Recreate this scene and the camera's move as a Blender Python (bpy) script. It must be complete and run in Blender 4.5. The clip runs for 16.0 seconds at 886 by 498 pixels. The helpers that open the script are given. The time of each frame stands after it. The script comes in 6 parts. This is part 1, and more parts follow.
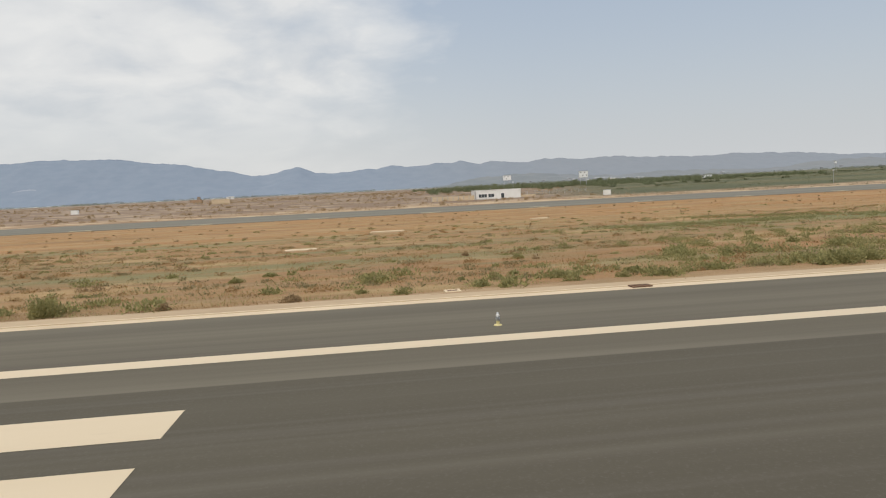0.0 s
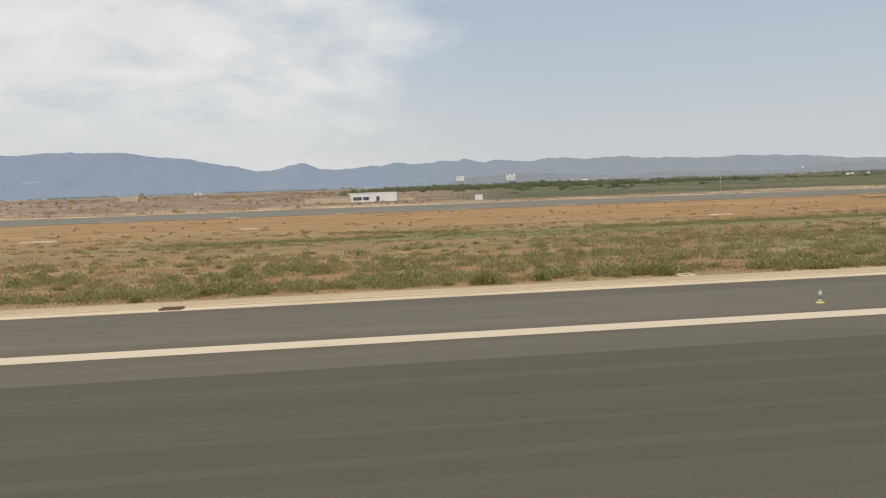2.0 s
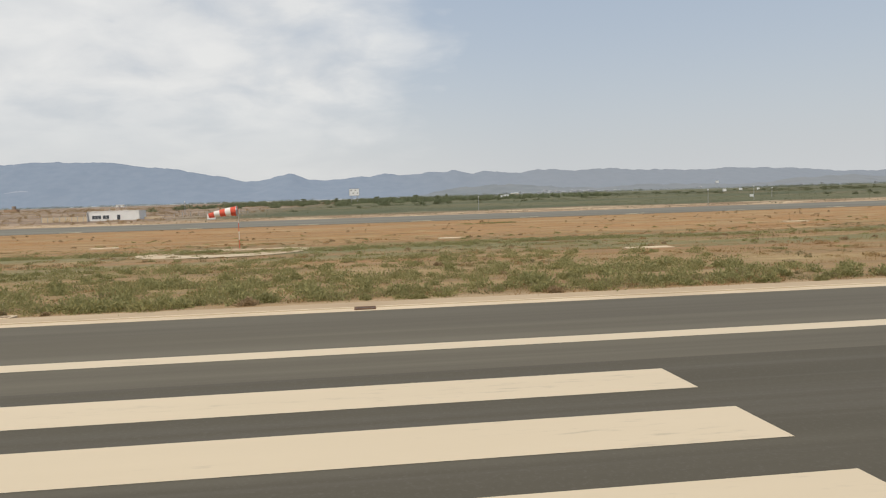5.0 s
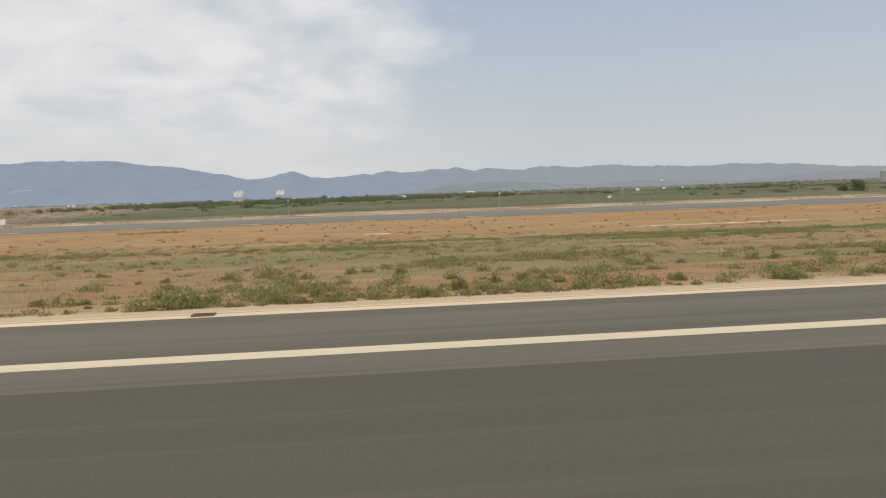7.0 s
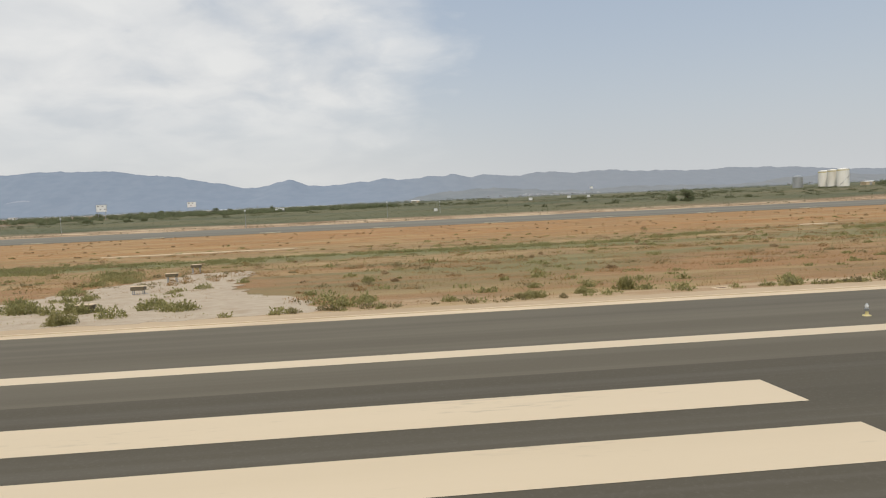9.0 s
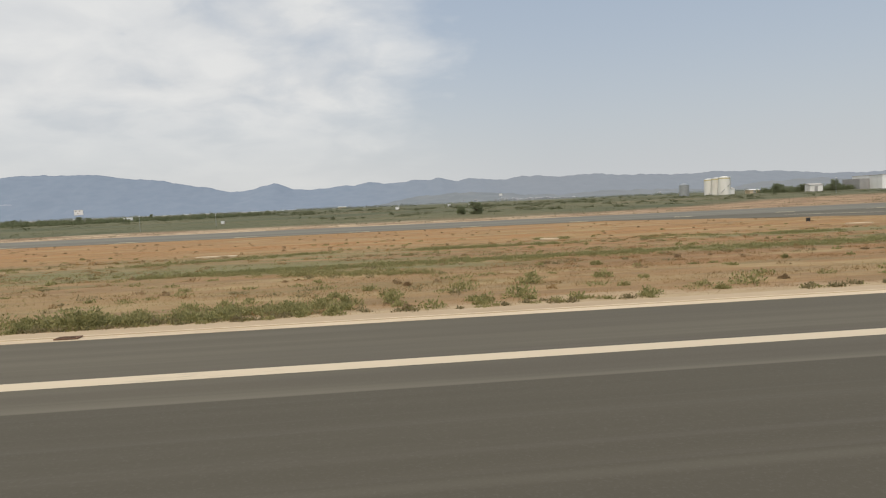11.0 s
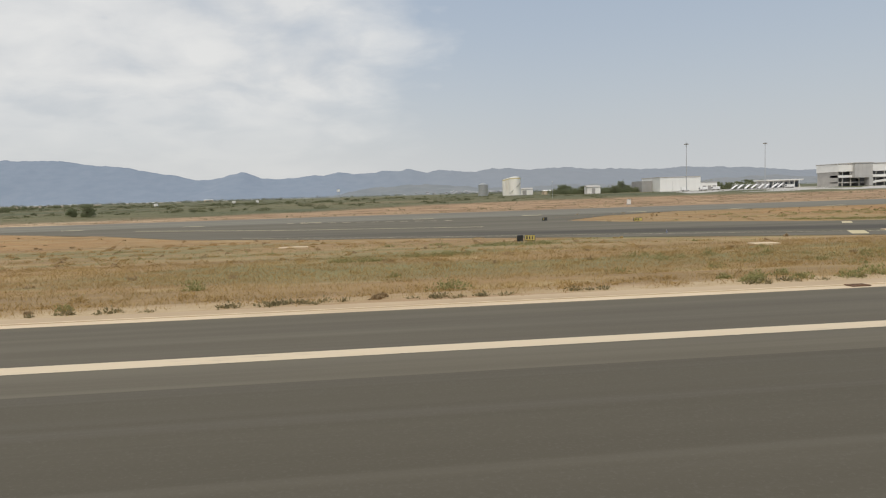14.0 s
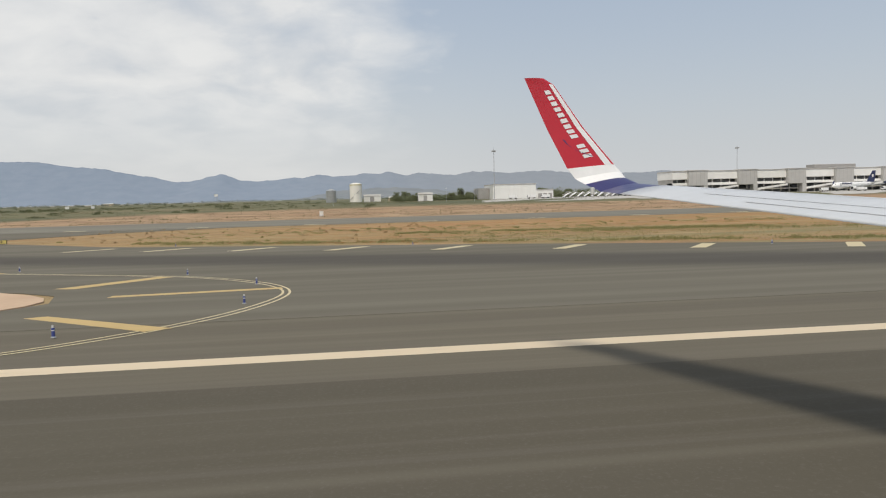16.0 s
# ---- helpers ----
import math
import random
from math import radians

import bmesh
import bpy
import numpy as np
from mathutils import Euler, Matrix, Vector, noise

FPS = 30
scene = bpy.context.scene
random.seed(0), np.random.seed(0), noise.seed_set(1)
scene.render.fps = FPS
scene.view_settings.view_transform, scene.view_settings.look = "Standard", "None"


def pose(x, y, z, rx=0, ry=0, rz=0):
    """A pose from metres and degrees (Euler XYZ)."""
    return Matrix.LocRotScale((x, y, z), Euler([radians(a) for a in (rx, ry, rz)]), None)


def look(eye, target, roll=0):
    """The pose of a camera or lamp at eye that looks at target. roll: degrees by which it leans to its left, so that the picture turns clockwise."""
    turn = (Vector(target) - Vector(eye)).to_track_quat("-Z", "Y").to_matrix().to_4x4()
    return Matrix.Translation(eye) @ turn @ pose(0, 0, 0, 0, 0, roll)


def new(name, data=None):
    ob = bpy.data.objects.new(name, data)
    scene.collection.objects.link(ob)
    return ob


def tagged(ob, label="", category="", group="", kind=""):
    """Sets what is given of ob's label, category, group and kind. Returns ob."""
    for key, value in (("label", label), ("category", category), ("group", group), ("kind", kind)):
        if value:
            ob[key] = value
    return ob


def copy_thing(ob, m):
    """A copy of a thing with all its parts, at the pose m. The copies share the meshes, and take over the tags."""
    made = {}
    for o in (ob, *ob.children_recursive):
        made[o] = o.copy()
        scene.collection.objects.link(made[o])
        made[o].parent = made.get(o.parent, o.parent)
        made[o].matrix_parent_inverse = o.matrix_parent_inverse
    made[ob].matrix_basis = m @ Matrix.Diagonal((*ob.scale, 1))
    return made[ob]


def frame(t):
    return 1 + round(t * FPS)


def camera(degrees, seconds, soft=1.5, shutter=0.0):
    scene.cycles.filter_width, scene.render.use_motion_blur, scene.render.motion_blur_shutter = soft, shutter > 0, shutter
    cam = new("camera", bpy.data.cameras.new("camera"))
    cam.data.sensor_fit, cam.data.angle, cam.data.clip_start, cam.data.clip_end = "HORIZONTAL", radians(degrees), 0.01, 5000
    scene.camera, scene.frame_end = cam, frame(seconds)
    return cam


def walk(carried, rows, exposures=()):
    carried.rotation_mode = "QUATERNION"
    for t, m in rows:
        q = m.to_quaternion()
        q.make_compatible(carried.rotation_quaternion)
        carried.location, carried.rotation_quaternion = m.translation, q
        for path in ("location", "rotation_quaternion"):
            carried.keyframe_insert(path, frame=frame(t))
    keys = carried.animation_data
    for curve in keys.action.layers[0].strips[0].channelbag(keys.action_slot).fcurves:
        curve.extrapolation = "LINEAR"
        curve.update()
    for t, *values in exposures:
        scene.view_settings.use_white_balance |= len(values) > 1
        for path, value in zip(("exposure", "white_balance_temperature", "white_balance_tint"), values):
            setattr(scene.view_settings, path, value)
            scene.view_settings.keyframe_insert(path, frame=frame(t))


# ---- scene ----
cam = camera(64.21, 16.0, soft=1.15)
walk(cam, [
    (0.0, look((-0.593, 0.3, 2.692), (11.160, 99.256, -5.648), -2.836)),
    (0.5, look((7.859, 0.3, 2.673), (19.018, 99.366, -5.162), -2.588)),
    (1.0, look((16.485, 0.3, 2.645), (27.307, 99.406, -5.162), -2.281)),
    (1.5, look((25.641, 0.3, 2.621), (36.388, 99.370, -5.728), -2.030)),
    (2.0, look((35.202, 0.3, 2.613), (45.806, 99.363, -5.994), -2.007)),
    (2.5, look((45.135, 0.3, 2.603), (55.401, 99.431, -5.621), -1.947)),
    (3.0, look((55.366, 0.3, 2.595), (65.701, 99.467, -5.094), -1.561)),
    (3.5, look((66.038, 0.3, 2.600), (76.495, 99.487, -4.657), -1.353)),
    (4.0, look((77.117, 0.3, 2.578), (88.016, 99.451, -4.519), -1.372)),
    (4.5, look((88.443, 0.3, 2.575), (99.609, 99.428, -4.418), -1.687)),
    (5.0, look((100.214, 0.3, 2.585), (111.168, 99.444, -4.519), -1.760)),
    (5.5, look((112.351, 0.3, 2.594), (122.986, 99.469, -4.641), -1.811)),
    (6.0, look((124.850, 0.3, 2.604), (135.114, 99.499, -4.757), -1.850)),
    (6.5, look((137.710, 0.3, 2.614), (147.603, 99.530, -4.838), -1.892)),
    (7.0, look((150.931, 0.3, 2.624), (160.507, 99.559, -4.857), -1.949)),
    (7.5, look((164.398, 0.3, 2.645), (173.301, 99.650, -4.455), -2.156)),
    (8.0, look((178.476, 0.3, 2.649), (187.097, 99.706, -4.001), -2.411)),
    (8.5, look((192.724, 0.3, 2.662), (201.359, 99.709, -3.921), -2.481)),
    (9.0, look((207.327, 0.3, 2.674), (216.084, 99.701, -3.867), -2.523)),
    (9.5, look((222.283, 0.3, 2.686), (231.211, 99.688, -3.820), -2.549)),
    (10.0, look((237.592, 0.3, 2.699), (246.681, 99.676, -3.760), -2.564)),
    (10.5, look((253.252, 0.3, 2.711), (262.432, 99.673, -3.667), -2.579)),
    (11.0, look((269.447, 0.3, 2.710), (278.958, 99.660, -3.382), -2.506)),
    (11.5, look((285.845, 0.3, 2.704), (295.948, 99.592, -3.537), -2.115)),
    (12.0, look((302.642, 0.3, 2.698), (313.205, 99.523, -3.873), -1.746)),
    (12.5, look((319.710, 0.3, 2.704), (330.759, 99.470, -3.876), -1.677)),
    (13.0, look((336.917, 0.3, 2.712), (347.791, 99.471, -4.133), -1.874)),
    (13.5, look((354.938, 0.3, 2.672), (365.857, 99.430, -4.676), -1.776)),
    (14.0, look((373.072, 0.3, 2.671), (384.733, 99.340, -4.749), -1.707)),
    (14.5, look((391.534, 0.3, 2.664), (404.037, 99.280, -4.160), -1.282)),
    (15.0, look((410.396, 0.3, 2.651), (423.775, 99.188, -3.836), -0.934)),
    (15.5, look((429.408, 0.3, 2.654), (442.940, 99.156, -4.006), -1.061)),
    (16.0, look((449.109, 0.3, 2.669), (462.048, 99.206, -4.419), -1.475)),
], ((0.0, 0.0), (10.0, -0.02), (12.5, -0.10), (14.0, -0.06), (16.0, 0.0)))

S = 0.72  # one scale for the whole site

# ---- world, sun ----
SUN_EL, SUN_AZ = radians(63), radians(200)
world = bpy.data.worlds.new("world")
scene.world = world
world.use_nodes = True
wt = world.node_tree
background = wt.nodes["Background"]


def wnode(kind, **values):
    n = wt.nodes.new(kind)
    for key, value in values.items():
        n.inputs[key].default_value = value
    return n


def wmath(op, a, b=0.5, clamp=False):
    n = wt.nodes.new("ShaderNodeMath")
    n.operation, n.use_clamp = op, clamp
    for socket, value in zip(n.inputs, (a, b)):
        if isinstance(value, (int, float)):
            socket.default_value = value
        else:
            wt.links.new(value, socket)
    return n.outputs[0]


def wmix(fac, a, b):
    n = wt.nodes.new("ShaderNodeMix")
    n.data_type = "RGBA"
    for socket, value in ((n.inputs[0], fac), (n.inputs[6], a), (n.inputs[7], b)):
        if isinstance(value, (int, float, tuple)):
            socket.default_value = value
        else:
            wt.links.new(value, socket)
    return n.outputs[2]


sky = wt.nodes.new("ShaderNodeTexSky")
sky.sky_type, sky.sun_disc = "NISHITA", False
sky.sun_elevation, sky.sun_rotation = SUN_EL, SUN_AZ
sky.air_density, sky.dust_density = 1.2, 3.0
coords = wt.nodes.new("ShaderNodeTexCoord")
axis = wt.nodes.new("ShaderNodeSeparateXYZ")
wt.links.new(coords.outputs["Generated"], axis.inputs[0])
# cloud sheet: direction projected on a flat layer overhead
lift = wmath("ADD", wmath("MAXIMUM", axis.outputs[2], 0.0), 0.30)
plane = wt.nodes.new("ShaderNodeCombineXYZ")
wt.links.new(wmath("DIVIDE", axis.outputs[0], lift), plane.inputs[0])
wt.links.new(wmath("DIVIDE", axis.outputs[1], lift), plane.inputs[1])
big = wnode("ShaderNodeTexNoise", Scale=1.5, Detail=7.0, Roughness=0.52, Distortion=0.3)
fine = wnode("ShaderNodeTexNoise", Scale=4.2, Detail=6.0, Roughness=0.52, Distortion=0.3)
for n in (big, fine):
    wt.links.new(plane.outputs[0], n.inputs["Vector"])
west = wmath("MULTIPLY", wmath("SUBTRACT", 0.05, axis.outputs[0]), 1.5)
west = wmath("MINIMUM", wmath("MAXIMUM", west, -0.3), 0.2)
cover = wmath("ADD", wmath("ADD", wmath("MULTIPLY", big.outputs[0], 0.95), wmath("MULTIPLY", fine.outputs[0], 0.42)), west)
cover = wmath("MULTIPLY", wmath("SUBTRACT", cover, 0.60), 3.4, True)
low = wmath("MULTIPLY", wmath("SUBTRACT", axis.outputs[2], 0.05), 9.0, True)
cover = wmath("MULTIPLY", cover, wmath("ADD", 0.25, wmath("MULTIPLY", low, 0.75)))
haze = wmath("POWER", wmath("SUBTRACT", 1.0, wmath("MULTIPLY", wmath("MAXIMUM", axis.outputs[2], 0.0), 2.3), True), 2.3)
glare = wmath("MULTIPLY", wmath("ADD", west, 0.3), 2.0, True)
scale_sky = wt.nodes.new("ShaderNodeVectorMath")
scale_sky.operation = "SCALE"
wt.links.new(sky.outputs[0], scale_sky.inputs[0])
scale_sky.inputs["Scale"].default_value = 0.105
blue = wmix(0.6, scale_sky.outputs[0], (0.52, 0.607, 0.73, 1))
murk = wmix(glare, (0.68, 0.69, 0.69, 1), (0.80, 0.795, 0.77, 1))
clear = wmix(wmath("MULTIPLY", haze, 0.9), blue, murk)
puff = wmath("MULTIPLY", wmath("SUBTRACT", wmath("ADD", fine.outputs[0], wmath("MULTIPLY", big.outputs[0], 0.6)), 0.58), 2.6, True)
shade = wmix(puff, (0.70, 0.715, 0.73, 1), (0.90, 0.89, 0.865, 1))
wt.links.new(wmix(wmath("MULTIPLY", cover, 0.82), clear, shade), background.inputs[0])
background.inputs[1].default_value = 0.95

sun = new("sun", bpy.data.lights.new("sun", "SUN"))
sun.data.energy, sun.data.angle, sun.data.color = 2.6, radians(9.0), (1.0, 0.92, 0.80)
toward = Vector((math.sin(SUN_AZ) * math.cos(SUN_EL), math.cos(SUN_AZ) * math.cos(SUN_EL), math.sin(SUN_EL)))
sun.matrix_world = look(toward * 50, (0, 0, 0))


# ---- materials ----
class Net:
    """A small helper round one node material."""

    def __init__(self, name, rough=0.8, metal=0.0):
        self.m = bpy.data.materials.new(name)
        self.m.use_nodes = True
        self.t = self.m.node_tree
        self.b = self.t.nodes["Principled BSDF"]
        self.b.inputs["Roughness"].default_value = rough
        self.b.inputs["Metallic"].default_value = metal
        self.where = self.t.nodes.new("ShaderNodeNewGeometry").outputs["Position"]

    def put(self, value, socket):
        if isinstance(value, (int, float)):
            socket.default_value = value
        elif isinstance(value, tuple):
            socket.default_value = (*value, 1) if len(value) == 3 and len(socket.default_value) == 4 else value
        else:
            self.t.links.new(value, socket)

    def math(self, op, a, b=0.5, clamp=False):
        n = self.t.nodes.new("ShaderNodeMath")
        n.operation, n.use_clamp = op, clamp
        self.put(a, n.inputs[0]), self.put(b, n.inputs[1])
        return n.outputs[0]

    def mix(self, fac, a, b):
        n = self.t.nodes.new("ShaderNodeMix")
        n.data_type = "RGBA"
        self.put(fac, n.inputs[0]), self.put(a, n.inputs[6]), self.put(b, n.inputs[7])
        return n.outputs[2]

    def noise(self, scale, stretch=(1, 1, 1), detail=5.0, rough=0.55):
        v = self.t.nodes.new("ShaderNodeVectorMath")
        v.operation = "MULTIPLY"
        self.t.links.new(self.where, v.inputs[0])
        v.inputs[1].default_value = stretch
        n = self.t.nodes.new("ShaderNodeTexNoise")
        n.inputs["Scale"].default_value, n.inputs["Detail"].default_value, n.inputs["Roughness"].default_value = scale, detail, rough
        self.t.links.new(v.outputs[0], n.inputs["Vector"])
        return n.outputs[0]

    def step(self, value, low, high):
        n = self.t.nodes.new("ShaderNodeMapRange")
        n.interpolation_type = "SMOOTHSTEP"
        self.put(value, n.inputs[0])
        n.inputs[1].default_value, n.inputs[2].default_value = low, high
        return n.outputs[0]

    def xyz(self):
        n = self.t.nodes.new("ShaderNodeSeparateXYZ")
        self.t.links.new(self.where, n.inputs[0])
        return n.outputs

    def bump(self, height, strength=0.3, distance=0.02):
        n = self.t.nodes.new("ShaderNodeBump")
        n.inputs["Strength"].default_value, n.inputs["Distance"].default_value = strength, distance
        self.t.links.new(height, n.inputs["Height"])
        self.t.links.new(n.outputs[0], self.b.inputs["Normal"])

    def random(self):
        return self.t.nodes.new("ShaderNodeObjectInfo").outputs["Random"]

    def island(self):
        return self.t.nodes.new("ShaderNodeNewGeometry").outputs["Random Per Island"]

    def done(self, colour):
        self.put(colour, self.b.inputs["Base Color"])
        return self.m


def plain(name, a, b, rough=0.7, metal=0.0, scale=3.0, stretch=(1, 1, 1), bump=0.15, dirt=None):
    """Two tones at a coarse and a fine scale, with a fine relief."""
    n = Net(name, rough, metal)
    coarse, grain = n.noise(scale, stretch), n.noise(scale * 9, stretch, 4.0)
    colour = n.mix(n.step(n.math("ADD", n.math("MULTIPLY", coarse, 0.65), n.math("MULTIPLY", grain, 0.35)), 0.3, 0.7), a, b)
    if dirt:
        colour = n.mix(n.math("MULTIPLY", n.step(n.noise(scale * 0.4, stretch), 0.5, 0.75), 0.5), colour, dirt)
    n.bump(grain, bump, 0.01)
    return n.done(colour)


def straw_tone(n):
    """Dry grass in broad drifts: straw, russet and bleached, shared by the ground and its blades."""
    x, y, z = n.xyz()
    russet = n.mix(n.step(y, 70 * S, 115 * S), (0.292, 0.160, 0.068), (0.345, 0.178, 0.064))
    drift = n.math("MAXIMUM", n.step(n.noise(0.05, (0.22, 1, 1), 6.0), 0.34, 0.56), n.math("MULTIPLY", n.step(y, 85 * S, 112 * S), 0.75))
    drift = n.math("MAXIMUM", drift, n.math("MULTIPLY", n.math("SUBTRACT", 1.0, n.step(x, 5 * S, 45 * S)), 0.7))
    drift = n.math("MULTIPLY", drift, n.math("SUBTRACT", 1.0, n.math("MULTIPLY", n.math("SUBTRACT", n.step(x, 420 * S, 500 * S), n.step(x, 598 * S, 625 * S)), 0.65)))
    tone = n.mix(drift, (0.290, 0.197, 0.088), russet)
    swath = n.noise(0.26, (0.05, 1, 1), 5.0, 0.6)
    tone = n.mix(n.math("MULTIPLY", n.step(swath, 0.52, 0.66), 0.6), tone, (0.355, 0.258, 0.130))
    tone = n.mix(n.math("MULTIPLY", n.math("SUBTRACT", 1.0, n.step(swath, 0.34, 0.47)), 0.6), tone, (0.215, 0.130, 0.060))
    litter = n.step(n.noise(0.55, (0.25, 1, 1), 8.0, 0.7), 0.48, 0.6)
    tone = n.mix(n.math("MULTIPLY", litter, 0.45), tone, (0.20, 0.140, 0.070))
    return n.mix(n.math("MULTIPLY", n.step(n.noise(0.4, (0.3, 1, 1), 6.0), 0.5, 0.7), 0.6), tone, (0.41, 0.31, 0.15))


def make_ground():
    n = Net("dry_ground", 0.95)
    x, y, z = n.xyz()
    wob = n.noise(0.05, (0.35, 1, 1), 4.0)
    far = n.math("ADD", y, n.math("MULTIPLY", n.math("SUBTRACT", wob, 0.5), 10.0))
    streak = n.noise(0.10, (0.22, 1, 1), 7.0, 0.62)
    grain = n.noise(2.2, (0.6, 1, 1), 8.0, 0.7)
    grass = straw_tone(n)
    grass = n.mix(n.math("MULTIPLY", n.step(grain, 0.45, 0.72), 0.42), grass, (0.17, 0.11, 0.052))
    green = n.mix(grain, (0.125, 0.135, 0.056), (0.185, 0.180, 0.078))
    band = n.math("MULTIPLY", n.step(far, 34 * S, 48 * S), n.math("SUBTRACT", 1.0, n.step(far, 82 * S, 112 * S)))
    grass = n.mix(n.math("MULTIPLY", n.step(streak, 0.47, 0.60), n.math("ADD", 0.15, n.math("MULTIPLY", band, 0.65))), grass, green)
    belt = n.math("MULTIPLY", n.math("MULTIPLY", n.step(far, 68 * S, 73 * S), n.math("SUBTRACT", 1.0, n.step(far, 80 * S, 87 * S))), n.math("MULTIPLY", n.step(x, 35 * S, 60 * S), n.math("SUBTRACT", 1.0, n.step(x, 300 * S, 325 * S))))
    grass = n.mix(n.math("MULTIPLY", belt, n.math("MULTIPLY", n.step(streak, 0.36, 0.52), 0.7)), grass, green)
    island_green = n.math("MULTIPLY", n.step(x, 590 * S, 620 * S), n.step(n.noise(0.08, (0.2, 1, 1), 6.0, 0.6), 0.38, 0.56))
    grass = n.mix(n.math("MULTIPLY", island_green, 0.2), grass, green)
    earth = n.mix(n.step(grain, 0.3, 0.7), (0.47, 0.365, 0.23), (0.40, 0.295, 0.17))
    bare = n.math("SUBTRACT", 1.0, n.step(n.math("ADD", n.math("SUBTRACT", n.math("ABSOLUTE", y), n.math("MULTIPLY", n.step(x, 175 * S, 205 * S), 1.3)), n.math("MULTIPLY", n.noise(0.4, (0.3, 1, 1), 7.0, 0.65), 8.0)), 30.0 * S + 2.6, 31.6 * S + 4.4))
    earth = n.mix(n.math("MULTIPLY", n.step(n.noise(0.7, (0.1, 1, 1), 6.0, 0.6), 0.46, 0.6), 0.75), earth, (0.33, 0.215, 0.12))
    near = n.mix(bare, grass, earth)
    stony = n.mix(n.step(n.noise(0.16, (0.3, 1, 1), 7.0, 0.7), 0.46, 0.62), (0.19, 0.132, 0.088), (0.335, 0.255, 0.178))
    verge = n.mix(n.step(n.noise(0.3, (0.25, 1, 1), 6.0), 0.45, 0.6), (0.26, 0.165, 0.092), (0.50, 0.385, 0.25))
    verge = n.mix(n.math("MULTIPLY", n.step(x, 380 * S, 520 * S), 0.8), verge, n.mix(n.step(n.noise(0.25, (0.3, 1, 1), 6.0), 0.42, 0.6), (0.225, 0.14, 0.075), (0.34, 0.225, 0.125)))
    field = n.mix(n.step(n.noise(0.02, (0.3, 1, 1), 6.0), 0.4, 0.62), (0.078, 0.085, 0.040), (0.130, 0.122, 0.058))
    field = n.mix(n.math("MULTIPLY", n.step(grain, 0.4, 0.65), 0.4), field, (0.07, 0.08, 0.036))
    field = n.mix(n.math("MULTIPLY", n.step(n.noise(0.05, (0.18, 1, 1), 7.0, 0.65), 0.5, 0.66), 0.55), field, (0.20, 0.15, 0.082))
    east = n.step(n.math("ADD", n.math("SUBTRACT", x, n.math("MULTIPLY", y, 0.22)), n.math("MULTIPLY", wob, 30.0)), 20 * S, 75 * S)
    beyond = n.mix(east, stony, field)
    rim = n.math("SUBTRACT", far, n.math("MULTIPLY", n.step(x, 430 * S, 620 * S), 75.0 * S))
    beyond = n.mix(n.step(rim, 232 * S, 258 * S), verge, beyond)
    # far plain turns grey-green, its distance haze painted into the ground colour
    beyond = n.mix(n.step(y, 900 * S, 1800 * S), beyond, n.mix(n.step(n.noise(0.004, (0.3, 1, 1), 5.0), 0.4, 0.6), (0.135, 0.15, 0.115), (0.20, 0.195, 0.16)))
    n.bump(grain, 0.7, 0.12)
    return n.done(n.mix(n.step(far, 190 * S, 205 * S), near, beyond))


def make_asphalt():
    n = Net("runway_asphalt", 0.9)
    n.b.inputs["Specular IOR Level"].default_value = 0.15
    x, y, z = n.xyz()
    lane = n.noise(0.9, (0.02, 1, 1), 5.0, 0.6)
    blot = n.noise(0.25, (0.12, 1, 1), 5.0)
    grain = n.noise(18.0, (1, 1, 1), 4.0, 0.7)
    colour = n.mix(n.step(lane, 0.34, 0.66), (0.116, 0.103, 0.078), (0.146, 0.131, 0.101))
    colour = n.mix(n.math("MULTIPLY", n.step(blot, 0.45, 0.7), 0.3), colour, (0.075, 0.067, 0.057))
    edge = n.math("ADD", y, n.math("MULTIPLY", n.math("SUBTRACT", n.noise(0.3, (0.05, 1, 1)), 0.5), 0.12))
    inner = n.math("SUBTRACT", 1.0, n.step(edge, 16.32 * S, 16.38 * S))
    seam = n.math("MULTIPLY", n.step(edge, 16.36 * S, 16.44 * S), n.math("SUBTRACT", 1.0, n.step(edge, 16.5 * S, 16.8 * S)))
    colour = n.mix(n.math("MULTIPLY", seam, n.math("MULTIPLY", n.step(n.noise(0.2, (0.1, 1, 1), 5.0), 0.4, 0.6), 0.55)), colour, (0.165, 0.152, 0.118))
    colour = n.mix(n.math("MULTIPLY", inner, 0.74), colour, (0.077, 0.069, 0.052))
    scuff = n.math("MULTIPLY", n.step(edge, 9.95 * S, 10.25 * S), n.math("SUBTRACT", 1.0, n.step(edge, 10.3 * S, 10.55 * S)))
    colour = n.mix(n.math("MULTIPLY", scuff, n.math("MULTIPLY", n.step(n.noise(0.12, (0.1, 1, 1), 4.0), 0.40, 0.62), 0.34)), colour, (0.15, 0.137, 0.108))
    tracks = n.math("MULTIPLY", inner, n.step(n.noise(2.4, (0.008, 1, 1), 4.0), 0.5, 0.72))
    colour = n.mix(n.math("MULTIPLY", tracks, 0.35), colour, (0.13, 0.118, 0.10))
    colour = n.mix(n.math("MULTIPLY", n.step(grain, 0.5, 0.75), 0.25), colour, (0.16, 0.15, 0.13))
    n.bump(grain, 0.35, 0.006)
    return n.done(colour)


